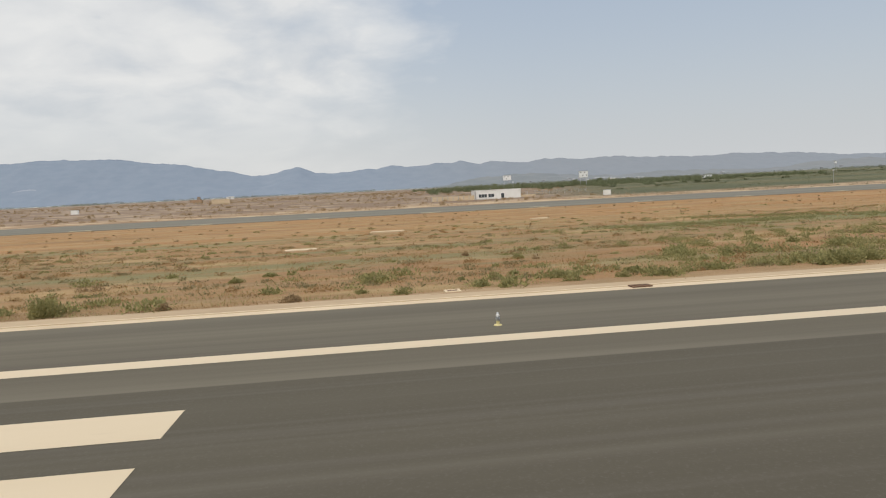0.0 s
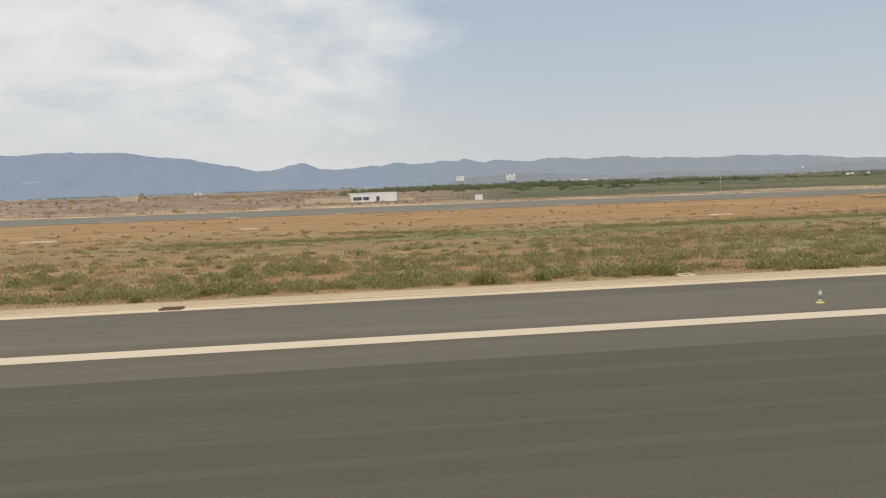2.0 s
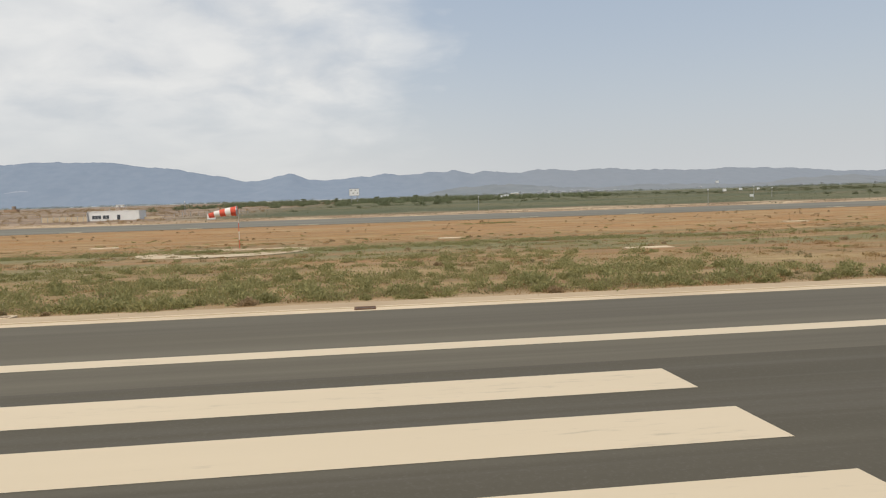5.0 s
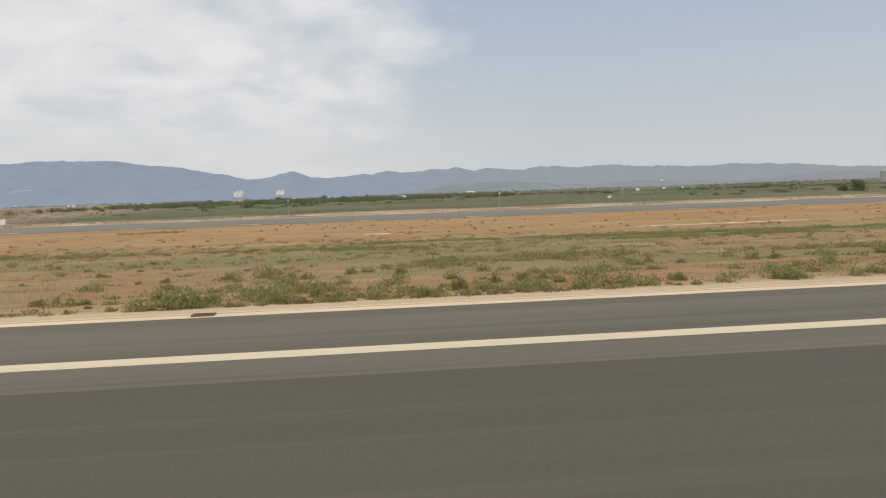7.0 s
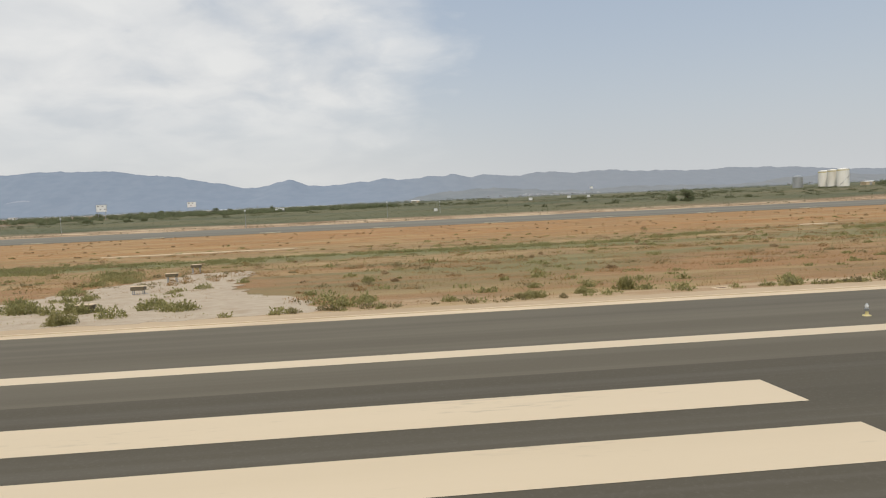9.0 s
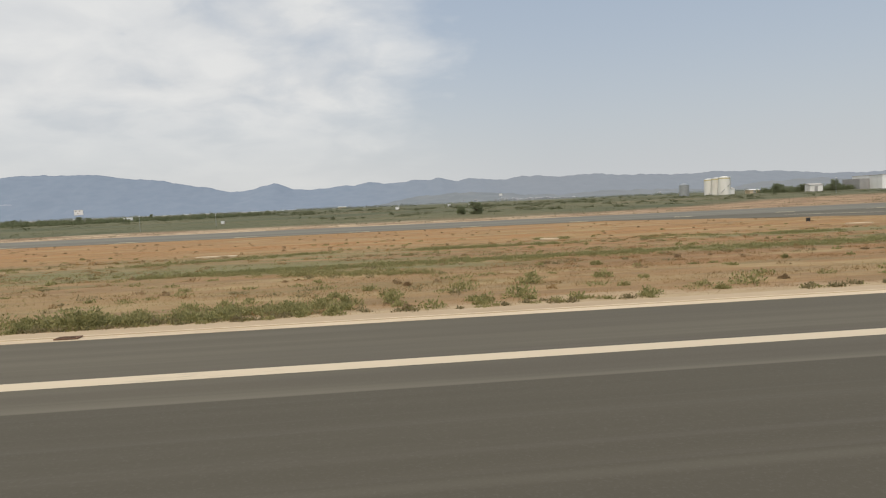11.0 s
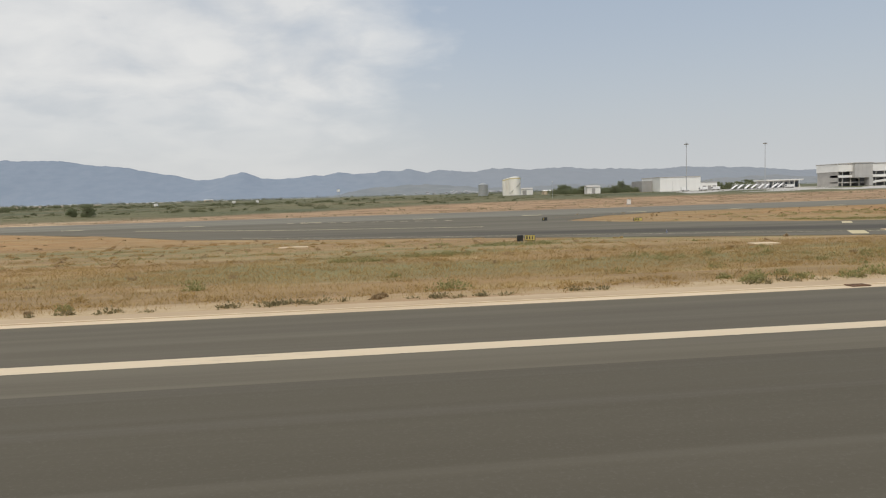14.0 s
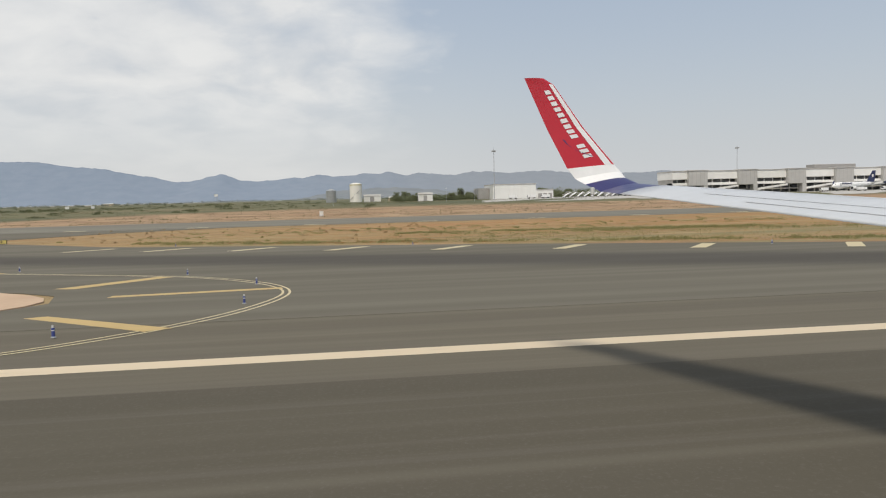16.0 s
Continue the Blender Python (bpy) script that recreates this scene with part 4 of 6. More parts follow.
for x, y, k, size in ((-14, 31.4, 5 + 2, 1.0), (21.9, 31.2, 7, 1.05), (23.6, 31.8, 7, 0.9), (54, 31.3, 7, 0.95), (228.6, 31.1, 2, 1.0), (244.1, 32.4, 7, 1.0), (362, 31.2, 7, 1.1), (274.4, 31.1, 7, 0.9), (363.8, 31.5, 2, 1.0), (444.4, 30.9, 7, 0.7), (454, 31.0, 1, 0.8), (240.4, 32.4, 7, 0.8), (85.9, 31.2, 7, 0.8), (370.3, 31.5, 1, 0.9), (259.4, 31.0, 7, 0.75),
        (556.8, 32.1, 7, 0.75), (563, 31.6, 2, 0.8), (536.3, 31.2, 2, 0.8), (211.7, 31.0, 0, 0.95), (201.9, 31.3, 2, 0.9), (110.5, 31.3, 7, 0.7), (470.5, 31.4, 7, 0.75), (207, 32.6, 1, 1.0), (213.5, 33.0, 1, 1.1), (205.4, 31.2, 2, 0.8)):
    put_shrub(shrub_meshes[k], x, y, size)
made = 0
while made < 160:
    x, y = rng.uniform(-60, 596), 30.7 + abs(rng.normal(0, 1)) * (1.8 if rng.random() < 0.6 else 12)
    if not on_grass(x, y) or y > 75 or rng.random() > 0.25 + lushness(x, y):
        continue
    k = int(rng.choice((0, 1, 2, 3, 4, 5, 6, 8, 9)))
    k = min(k, len(shrub_meshes) - 1)
    if lushness(x, y) < 0.25 and rng.random() < 0.6:
        k = int(rng.choice((4, 6, 9)))
    put_shrub(shrub_meshes[k], x, y, rng.uniform(0.6, 1.15) if y < 45 else rng.uniform(0.6, 1.1))
    made += 1


def clump_field(name, spots, blades, width, material, label, category, seed):
    """Many clumps in one mesh: spots are (x, y, half width, height)."""
    r = np.random.default_rng(seed)
    vs, fs, at = [], [], 0
    for x, y, w, h in spots:
        lv, lf = leafy(r, blades, w, w, h, width * min(1.0, h * 0.6 + 0.3))
        vs.append(lv + np.array([x, y, height(y) - 0.05]))
        fs.append(lf + at)
        at += len(lv)
    return cloud_mesh(name, np.concatenate(vs), np.concatenate(fs), material, label, category)


# streaks of green across the dry field: from, to, half depth, clumps for each metre
DRIFTS_WEST = ((30, 75, 60, 79, 3.2, 4.0), (60, 79, 100, 81, 3.0, 4.2), (100, 82, 122, 82, 2.6, 4.0), (44, 95, 63, 79, 3.0, 1.6), (128, 77, 168, 82, 3.2, 4.0), (150, 43, 156, 42.5, 1.3, 2.0), (168, 80, 194, 79, 2.4, 1.6), (160, 146, 170, 148, 2.6, 3.0),
    (66, 56, 150, 57, 8.0, 3.2), (25, 52, 66, 56, 7.0, 1.3), (48, 42, 156, 41, 5.5, 3.6), (18, 41, 48, 42, 5.0, 1.6), (20, 33.2, 150, 32.6, 1.4, 3.4))
DRIFTS_MIDDLE = ((229, 34.5, 242, 32.6, 1.0, 5.0), (214, 40, 236, 36, 1.6, 2.4), (243.5, 33, 246, 32.6, 0.8, 6.0), (192, 79, 214, 71, 3.0, 4.2), (212, 83, 272, 77, 3.2, 4.2), (272, 78, 311, 79, 3.2, 3.6), (209, 47.2, 215, 47.4, 1.2, 3.9), (213, 51, 223, 49.8, 1.6, 4.2), (222, 53, 246, 48, 1.9, 4.2), (236, 72, 256, 71, 2.2, 3.9), (264, 66, 269, 54, 1.6, 3.9), (200, 36, 213, 34, 1.6, 3.3))
DRIFTS_APRON = ((594, 112, 640, 88, 3.0, 3.0), (640, 88, 690, 60, 3.0, 3.0), (600, 138, 760, 128, 13.0, 0.7), (640, 112, 740, 92, 6.0, 0.8))
DRIFTS_EAST = ((358, 63, 425, 64, 3.0, 6.0), (380, 91, 432, 88, 2.4, 5.0), (562, 33, 590, 31.5, 1.5, 1.8), (540, 45, 578, 42, 4.0, 1.6), (315, 78, 332, 91, 2.0, 5.1), (348, 83, 367, 95, 2.0, 3.8), (329, 45.6, 337, 47, 1.8, 5.8), (336, 49, 345, 53.5, 2.2, 4.8), (359, 63, 377, 52, 2.4, 3.8), (364, 63, 404, 64, 2.6, 4.5), (380, 91, 396, 88, 2.0, 4.2), (360, 32, 370, 32.8, 0.9, 6.4), (400, 107, 419, 95, 2.2, 3.2),
    (517, 56, 524, 55, 1.8, 3.2), (519, 56.5, 527, 60.5, 1.8, 3.2), (521, 75, 537, 72, 2.0, 4.2), (634, 118, 688, 108, 4.5, 4.8), (372, 33, 390, 34, 1.0, 3.2))
spots = []
for x0, y0, x1, y1, deep, thick in DRIFTS_WEST + DRIFTS_MIDDLE + DRIFTS_APRON + DRIFTS_EAST:
    for _ in range(int(thick * math.hypot(x1 - x0, y1 - y0) * (0.9 + 0.15 * deep))):
        u = rng.uniform(-0.06, 1.06)
        x, y = x0 + (x1 - x0) * u + rng.normal(0, 0.6), y0 + (y1 - y0) * u + deep * rng.normal(0, 0.55)
        if on_grass(x, y) and patchiness(x, y, 0.09, 7.0) > -0.22:
            spots.append((x, y, rng.uniform(0.45, 1.3), rng.uniform(0.2, 0.45) * (1.35 if y < 60 else 1.0)))
clump_field("green_drifts", [p for p in spots if p[1] < 62], 140, 0.17, WEED, "soft streaks of grey-green weeds near the runway", "weeds", 30)
clump_field("green_drifts", [(x, y, w * 1.6, h) for x, y, w, h in spots if y >= 62], 80, 0.26, DRIFT, "grey-green streaks of weeds across the dry field", "weeds", 37)
spots = []
while len(spots) < 560:
    x, y = rng.uniform(-60, 592), 30.9 + abs(rng.normal(0, 1)) * (1.6 if rng.random() < 0.6 else 8.0)
    if on_grass(x, y) and rng.random() < 0.1 + lushness(x, y):
        big_one = rng.random() ** 2
        spots.append((x, y, 0.5 + 0.9 * big_one, 0.36 + 0.6 * big_one * rng.uniform(0.6, 1.2)))
for x, y, w, h in ((268.9, 39.5, 0.9, 0.8), (270.2, 36.2, 0.7, 0.9), (272.0, 35.6, 0.6, 0.8), (274.0, 35.2, 0.5, 0.7), (268.4, 46.2, 1.0, 0.7), (270.6, 41.5, 0.7, 0.6), (267.6, 52.6, 1.3, 0.6), (276.4, 36.0, 0.6, 0.7), (279.0, 34.2, 0.8, 0.7)):
    for _ in range(3):
        spots.append((x + rng.normal(0, 0.5), y + rng.normal(0, 0.4), w, h * rng.uniform(0.7, 1.0)))
for x0, x1, deep, count in ((196, 252, 16, 170), (357, 376, 5, 40), (418, 452, 2.2, 60), (536, 592, 3, 40)):
    for _ in range(count):
        x, y = rng.uniform(x0, x1), 30.9 + deep * rng.random() ** 1.5
        if on_grass(x, y):
            spots.append((x, y, rng.uniform(0.4, 0.95), rng.uniform(0.3, 0.65)))
for _ in range(520):
    x, y = rng.uniform(18, 165), 30.9 + 27 * rng.random() ** 1.4
    if on_grass(x, y) and patchiness(x, y, 0.11, 6.0) > -0.05 - 0.25 * (x > 60):
        spots.append((x, y, rng.uniform(0.5, 1.2), rng.uniform(0.4, 0.8) * (1.0 if y < 45 else 0.75)))
spots = [p for k, p in enumerate(spots) if k % 3 == 0 or not (455 < p[0] < 536) and (k % 3 == 1 or not 196 < p[0] < 252)]
clump_field("verge_weeds", spots, 280, 0.18, BUSH, "low mounds of grey-green weeds along the verge", "weeds", 39)
spots = []
while len(spots) < 1000:
    x, y = rng.uniform(-60, 640), 34 + 91 * rng.random() ** 1.3
    if on_grass(x, y) and rng.random() < (0.16 if x < 455 else 0.0) + lushness(x, y) * (1.0 if x < 455 else 0.5):
        spots.append((x, y, rng.uniform(0.4, 1.1), rng.uniform(0.16, 0.36)))
clump_field("green_clumps", spots, 100, 0.26, BUSH, "scattered grey-green clumps in the dry field", "weeds", 31)
spots = []
while len(spots) < 4000:
    x, y = rng.uniform(-60, 640), 31.5 + 70 * rng.random() ** 1.5
    if on_grass(x, y) and patchiness(x, y, 0.07, 9.0) > -0.1 and (rng.random() < 0.3 or not (185 < x < 455 and y < 47)):
        spots.append((x, y, rng.uniform(0.4, 1.5), rng.uniform(0.14, 0.36)))
clump_field("straw_mounds", [p for k, p in enumerate(spots) if k % 2 == 0 or p[0] > 455], 80, 0.22, STRAW, "tussocks of bleached dry grass", "grass", 36)
fringe = []
while len(fringe) < 900:
    x, y = rng.uniform(170, 592), 30.35 + abs(rng.normal(0, 0.45))
    if on_grass(x, max(y, 30.3)) and noise.noise((x * 0.12, 3.0, 0.7)) > -0.25:
        fringe.append((x, y, rng.uniform(0.25, 0.65), rng.uniform(0.12, 0.36)))
clump_field("verge_fringe", fringe[::2], 80, 0.24, OLIVE_STRAW, "ragged fringe of half-dried weeds along the gutter strip", "weeds", 43)
clump_field("verge_fringe", [p for p in fringe[1::2] if p[0] < 455], 80, 0.24, BUSH, "ragged green fringe of weeds along the gutter strip", "weeds", 44)
clump_field("olive_mounds", [p for p in spots[1::2] if p[0] <= 455], 80, 0.22, OLIVE_STRAW, "soft olive-brown tussocks of half-dried grass", "grass", 41)
spots = []
while len(spots) < 900:
    x, y = rng.uniform(-60, 640), rng.uniform(40, 168)
    if on_grass(x, y):
        spots.append((x, y, rng.uniform(0.25, 0.8), rng.uniform(0.2, 0.42)))
clump_field("brown_clumps", spots, 80, 0.25, BROWN_WEED, "scattered dry brown clumps in the grass", "weeds", 32)
spots = []
while len(spots) < 1500:
    x, y = rng.uniform(-420, 110), rng.uniform(222, 620)
    if x < 40 + 0.18 * y:
        spots.append((x, y, rng.uniform(0.6, 2.2), rng.uniform(0.4, 1.2)))
clump_field("plain_scrub", spots, 50, 0.42, BROWN_WEED, "low brown scrub dotting the stony plain", "scrub", 33)
spots = []
while len(spots) < 360:
    x, y = rng.uniform(110, 640), rng.uniform(290, 620)
    if patchiness(x, y, 0.012, 5.0) > 0.02:
        spots.append((x, y, rng.uniform(1.5, 5.0), rng.uniform(0.5, 1.5)))
clump_field("field_bushes", spots, 90, 0.45, FIELD_WEED, "low dark green bushes in the rough field", "bushes", 42)
spots = []
hazy = []
for row_y, x0, x1, tall, gap in ((660, 90, 420, 2.6, 0.5), (860, 60, 760, 3.8, 0.58), (1100, -460, 1100, 7.0, 0.56), (1500, -900, 1500, 8.5, 0.56), (2000, -1400, 2200, 8.0, 0.52), (2600, -1900, 3200, 10.5, 0.44)):
    x = x0
    while x < x1:
        x += rng.uniform(0.6, 2.2) * tall
        if noise.noise((x * 0.006, row_y, 0.5)) > gap - 0.5:
            (spots if row_y < 1200 else hazy).append((x, row_y + rng.uniform(-18, 18), tall * rng.uniform(0.7, 1.5), tall * rng.uniform(0.35, 0.85)))
clump_field("far_hedges", spots, 130, 0.8, HEDGE, "dark hedges and orchard rows far across the plain", "hedge", 34)
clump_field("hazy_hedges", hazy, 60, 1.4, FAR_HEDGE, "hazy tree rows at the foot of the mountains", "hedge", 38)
spots = []
while len(spots) < 420:
    x, y = rng.uniform(-20, 300), rng.uniform(350, 640)
    if 30 + 0.02 * y < x < 300 - 0.1 * y + 60 and patchiness(x, y, 0.012, 2.0) > -0.12:
        spots.append((x, y, rng.uniform(1.2, 3.6), rng.uniform(0.9, 3.0)))
for x0, x1, y0, y1 in ((60, 112, 412, 450), (126, 180, 428, 475)):
    for _ in range(110):
        spots.append((rng.uniform(x0, x1), rng.uniform(y0, y1), rng.uniform(1.8, 3.4), rng.uniform(1.8, 3.8)))
for _ in range(230):
    x, y = rng.uniform(652, 711), rng.uniform(462, 492)
    spots.append((x, y, rng.uniform(2.0, 4.0), rng.uniform(3.0, 5.6)))
for _ in range(200):
    x, y = rng.uniform(758, 832), rng.uniform(484, 512)
    spots.append((x, y, rng.uniform(2.0, 4.0), rng.uniform(4.0, 8.0)))
clump_field("thicket", spots, 150, 0.62, TREE_LEAF, "dark green thickets beside the billboards and the hangar", "thicket", 35)


# ---- trees ----
def tree(seed, tall, wide):
    r = np.random.default_rng(seed)
    g = thing("tree", 0, 0, 0, label="round dark green tree standing alone in the field", category="tree")
    bm = bmesh.new()
    fork = tall * 0.28
    rod(bm, (0, 0, -0.1), (0.05 * tall, 0, fork), 0.045 * tall, 0.032 * tall, 10)
    tips = []
    for k in range(7):
        a = k * math.tau / 7 + r.uniform(-0.3, 0.3)
        tip = (wide * 0.55 * math.cos(a), wide * 0.55 * math.sin(a), tall * r.uniform(0.5, 0.82))
        rod(bm, (0.05 * tall, 0, fork * 0.9), tip, 0.022 * tall, 0.008 * tall, 6)
        tips.append(tip)
    part("trunk", bm, BARK, g)
    vs, fs, at = [], [], 0
    for tip in tips + [(0, 0, tall * 0.72), (0.1, 0.1, tall * 0.5)] + [(r.uniform(-0.7, 0.7) * wide, r.uniform(-0.7, 0.7) * wide, tall * r.uniform(0.06, 0.5)) for _ in range(18)]:
        lv, lf = leafy(r, 170, wide * r.uniform(0.35, 0.55), wide * r.uniform(0.35, 0.55), tall * r.uniform(0.2, 0.32), 0.32)
        vs.append(lv + np.array(tip) - np.array([0, 0, tall * 0.08]))
        fs.append(lf + at)
        at += len(lv)
    me = bpy.data.meshes.new("crown")
    me.from_pydata((np.concatenate(vs) * S).tolist(), [], np.concatenate(fs).tolist())
    me.materials.append(TREE_LEAF)
    new("crown", me).parent = g
    return g


oak, bush_tree, poplar = tree(61, 5.6, 3.4), tree(62, 4.4, 3.0), tree(63, 7.0, 2.6)
oak.matrix_basis = place(415.4, 284) @ Matrix.Diagonal((0.9, 0.9, 0.98, 1))
bush_tree.matrix_basis = place(409.6, 285) @ Matrix.Diagonal((0.7, 0.7, 0.85, 1))
poplar.matrix_basis = place(661, 482)
for kind, x, y, size, rz in ((oak, 148, 470, 0.75, 200), (bush_tree, 157, 455, 0.9, 33), (oak, 176, 500, 0.8, 140), (bush_tree, 190, 480, 0.95, 70), (poplar, 120, 520, 0.55, 0), (oak, 98, 500, 0.7, 60), (poplar, 205, 560, 0.6, 40),
        ) + tuple((oak if k % 3 else poplar, 655 + 7.2 * k, 470 + 9 * math.sin(k * 2.1), 0.95 + 0.25 * math.sin(k * 1.3), 47 * k) for k in range(11)) + tuple((bush_tree if k % 2 else oak, 765 + 8 * k, 500 + 8 * math.cos(k), 1.2 + 0.2 * math.cos(k * 2.2), 61 * k) for k in range(8)):
    copy_thing(kind, place(x, y, None, rz) @ Matrix.Diagonal((size, size, size, 1)))


# ---- low airfield building, wall and roadside boards ----
def opening(parent, x0, x1, z0, z1, y, name="window", frame_m=None, panes=2, depth=0.12):
    """A framed opening on a wall that faces -y: dark recess, frame bars and panes."""
    w = part(name, boxed(x0, y - 0.02, z0, x1, y + 0.03, z1), WINDOW_DARK, parent)
    bm = bmesh.new()
    t = 0.09
    for a in ((x0 - t, z0 - t, x1 + t, z0), (x0 - t, z1, x1 + t, z1 + t), (x0 - t, z0, x0, z1), (x1, z0, x1 + t, z1)):
        box(bm, a[0], y - 0.08, a[1], a[2], y + 0.02, a[3])
    for k in range(1, panes):
        x = x0 + (x1 - x0) * k / panes
        box(bm, x - 0.04, y - 0.06, z0, x + 0.04, y - 0.021, z1)
    part("frame", bm, frame_m or METAL, w)
    return w


def low_building():
    g = thing("service_building", 43.0, 260.5, -0.75, label="low flat-roofed white and grey airfield building", category="building")
    part("wall", boxed(0, 0, -0.3, 17.4, 8.0, 3.45), WHITE_WALL, g)
    part("roof", boxed(-0.12, -0.12, 3.45, 17.52, 8.12, 3.62, bevel=0.03), WHITE_WALL, g)
    part("end_wall", boxed(-0.02, -0.9, -0.3, 0.3, 0, 3.3, bevel=0.02), GREY_CONCRETE, g)
    for k in range(9):
        part("cladding_panel", boxed(8.3 + k, -0.07, 0.0, 9.24 + k, 0, 3.4, bevel=0.02), WHITE_WALL, g)
    opening(g, 1.5, 4.5, 0.9, 2.1, -0.02, panes=3, frame_m=WHITE)
    opening(g, 5.1, 7.2, 0.9, 2.1, -0.02, panes=2, frame_m=WHITE)
    opening(g, 9.9, 11.0, 0.5, 2.2, -0.09, "door", panes=1, frame_m=WHITE)
    part("plinth", boxed(0.1, -0.04, -0.3, 17.3, 0, 0.3), GREY_CONCRETE, g)
    part("vent_pipe", rodded((6.5, 3, 3.6), (6.5, 3, 4.4), 0.12), METAL, g)
    part("aerial", rodded((12, 4, 3.6), (12, 4, 6.0), 0.04), METAL, g)
    return g


low_building()
yard = thing("yard_wall", 27.0, 262, label="long low pale yard wall beside the building", category="wall")
for k in range(8):
    part("wall_panel", boxed(2.0 * k, 0, -0.2, 2.0 * k + 1.94, 0.22, 1.75, bevel=0.02), CONCRETE, yard)
for k in range(9):
    part("post", boxed(2.0 * k - 0.12, -0.06, -0.2, 2.0 * k + 0.12, 0.3, 1.95, bevel=0.02), GREY_CONCRETE, yard)
yard_east = thing("yard_wall", 61, 264, label="short low pale wall beside the building", category="wall")
for k in range(3):
    part("wall_panel", boxed(2.0 * k, 0, -0.2, 2.0 * k + 1.94, 0.22, 1.0, bevel=0.02), CONCRETE, yard_east)


def billboard(x, y, wide, low, high, rz, bars):
    base = height(y)
    g = thing("billboard", x, y, None, rz, "white roadside billboard on two tall posts", "billboard", "billboards")
    z0, z1 = low - base, high - base
    part("panel", boxed(-wide / 2, -0.15, z0, wide / 2, 0.15, z1, bevel=0.04), WHITE, g)
    bm = bmesh.new()
    for a in ((-wide / 2, z0, wide / 2, z0 + 0.18), (-wide / 2, z1 - 0.18, wide / 2, z1), (-wide / 2, z0, -wide / 2 + 0.18, z1), (wide / 2 - 0.18, z0, wide / 2, z1)):
        box(bm, a[0], -0.22, a[1], a[2], -0.155, a[3])
    part("frame", bm, METAL, g)
    for k in range(bars):
        z = z0 + (z1 - z0) * (0.68 - 0.4 * (k % 2))
        x0 = -wide * 0.36 + wide * 0.2 * k
        part("lettering_bar", boxed(x0, -0.2, z, x0 + wide * 0.15, -0.155, z + (z1 - z0) * 0.16), GREY_WALL, g)
    for s in (-0.32, 0.32):
        part("post", rodded((s * wide, 0.25, -0.1), (s * wide, 0.25, z1 - 0.2), 0.16), METAL, g)
    return g


billboard(131.5, 612, 7.4, 9.1, 13.6, 0, 3)
billboard(134.2, 410, 5.8, 6.8, 10.9, 0, 4)
billboard(499.6, 690, 3.4, 11.2, 13.6, 0, 1)


def cabinet(x, y, wide, tall, label):
    g = thing("field_cabinet", x, y, None, 0, label, "cabinet", "cabinets in the field")
    part("body", boxed(-wide / 2, -0.4, 0.1, wide / 2, 0.4, tall, bevel=0.03), WHITE, g)
    part("lid", boxed(-wide / 2 - 0.06, -0.46, tall, wide / 2 + 0.06, 0.46, tall + 0.08, bevel=0.02), METAL, g)
    part("door", boxed(-wide / 2 + 0.1, -0.43, 0.2, wide / 2 - 0.1, -0.4, tall - 0.12), WHITE_WALL, g)
    part("plinth", boxed(-wide / 2 - 0.1, -0.5, -0.2, wide / 2 + 0.1, 0.5, 0.1), GREY_CONCRETE, g)


for x, y, wide, tall in ((88.3, 245, 2.6, 1.9), (-121, 321, 3.2, 2.0), (390, 470, 2.4, 1.8), (614.3, 244, 1.3, 1.6), (312, 300, 1.4, 1.2), (430, 520, 2.4, 1.8), (446, 523, 2.0, 1.8)):
    cabinet(x, y, wide, tall, "small white metal cabinet standing in the field")


def container(x, y, length, rz):
    g = thing("container", x, y, None, rz, "long pale site container on the stony plain", "container")
    part("body", boxed(0, 0, 0.15, length, 2.6, 2.7, bevel=0.05), CONCRETE, g)
    for k in range(int(length / 0.6)):
        part("rib", boxed(0.2 + 0.6 * k, -0.06, 0.25, 0.42 + 0.6 * k, 0, 2.6), CONCRETE, g)
    part("roof", boxed(-0.1, -0.1, 2.7, length + 0.1, 2.7, 2.85), WHITE_WALL, g)


container(-74, 372, 9.0, 3)
ruin = thing("farm_ruin", -122, 560, None, 0, "distant ruined brown farm tower on the plain", "ruin")
part("wall", boxed(-5, 0, -0.3, 4, 5, 2.0), plain("ochre_stone", (0.40, 0.27, 0.17), (0.33, 0.22, 0.14), 0.9), ruin)
part("tower", boxed(0.5, 0.5, 2.0, 2.6, 3, 4.4, bevel=0.1), plain("brown_stone", (0.30, 0.25, 0.20), (0.25, 0.20, 0.16), 0.9), ruin)
fence = thing("fence", 66, 285, None, 0, "line of weathered concrete fence posts with wire", "fence")
for k in range(10):
    part("post", boxed(3.1 * k - 0.1, -0.1, -0.1, 3.1 * k + 0.1, 0.1, 1.7, bevel=0.02), GREY_CONCRETE, fence)
for z in (0.6, 1.1, 1.5):
    part("wire", rodded((0, 0, z), (27.9, 0, z), 0.02, sides=5), METAL, fence)


def post_lamp(x, y, tall):
    g = thing("pole", x, y, None, 0, "thin pale pole standing in the field", "pole", "poles")
    part("shaft", rodded((0, 0, -0.1), (0, 0, tall), 0.09, 0.06), METAL, g)
    part("head", boxed(-0.2, -0.2, tall, 0.2, 0.2, tall + 0.35, bevel=0.03), WHITE, g)


for x, y, tall in ((180.2, 251, 4.6), (248.3, 215, 5.0), (291, 262, 5.2), (66.5, 300, 5.2), (312.5, 285, 4.0), (616, 350, 8.0), (690, 372, 6.0), (676, 380, 7.0)):
    post_lamp(x, y, tall)


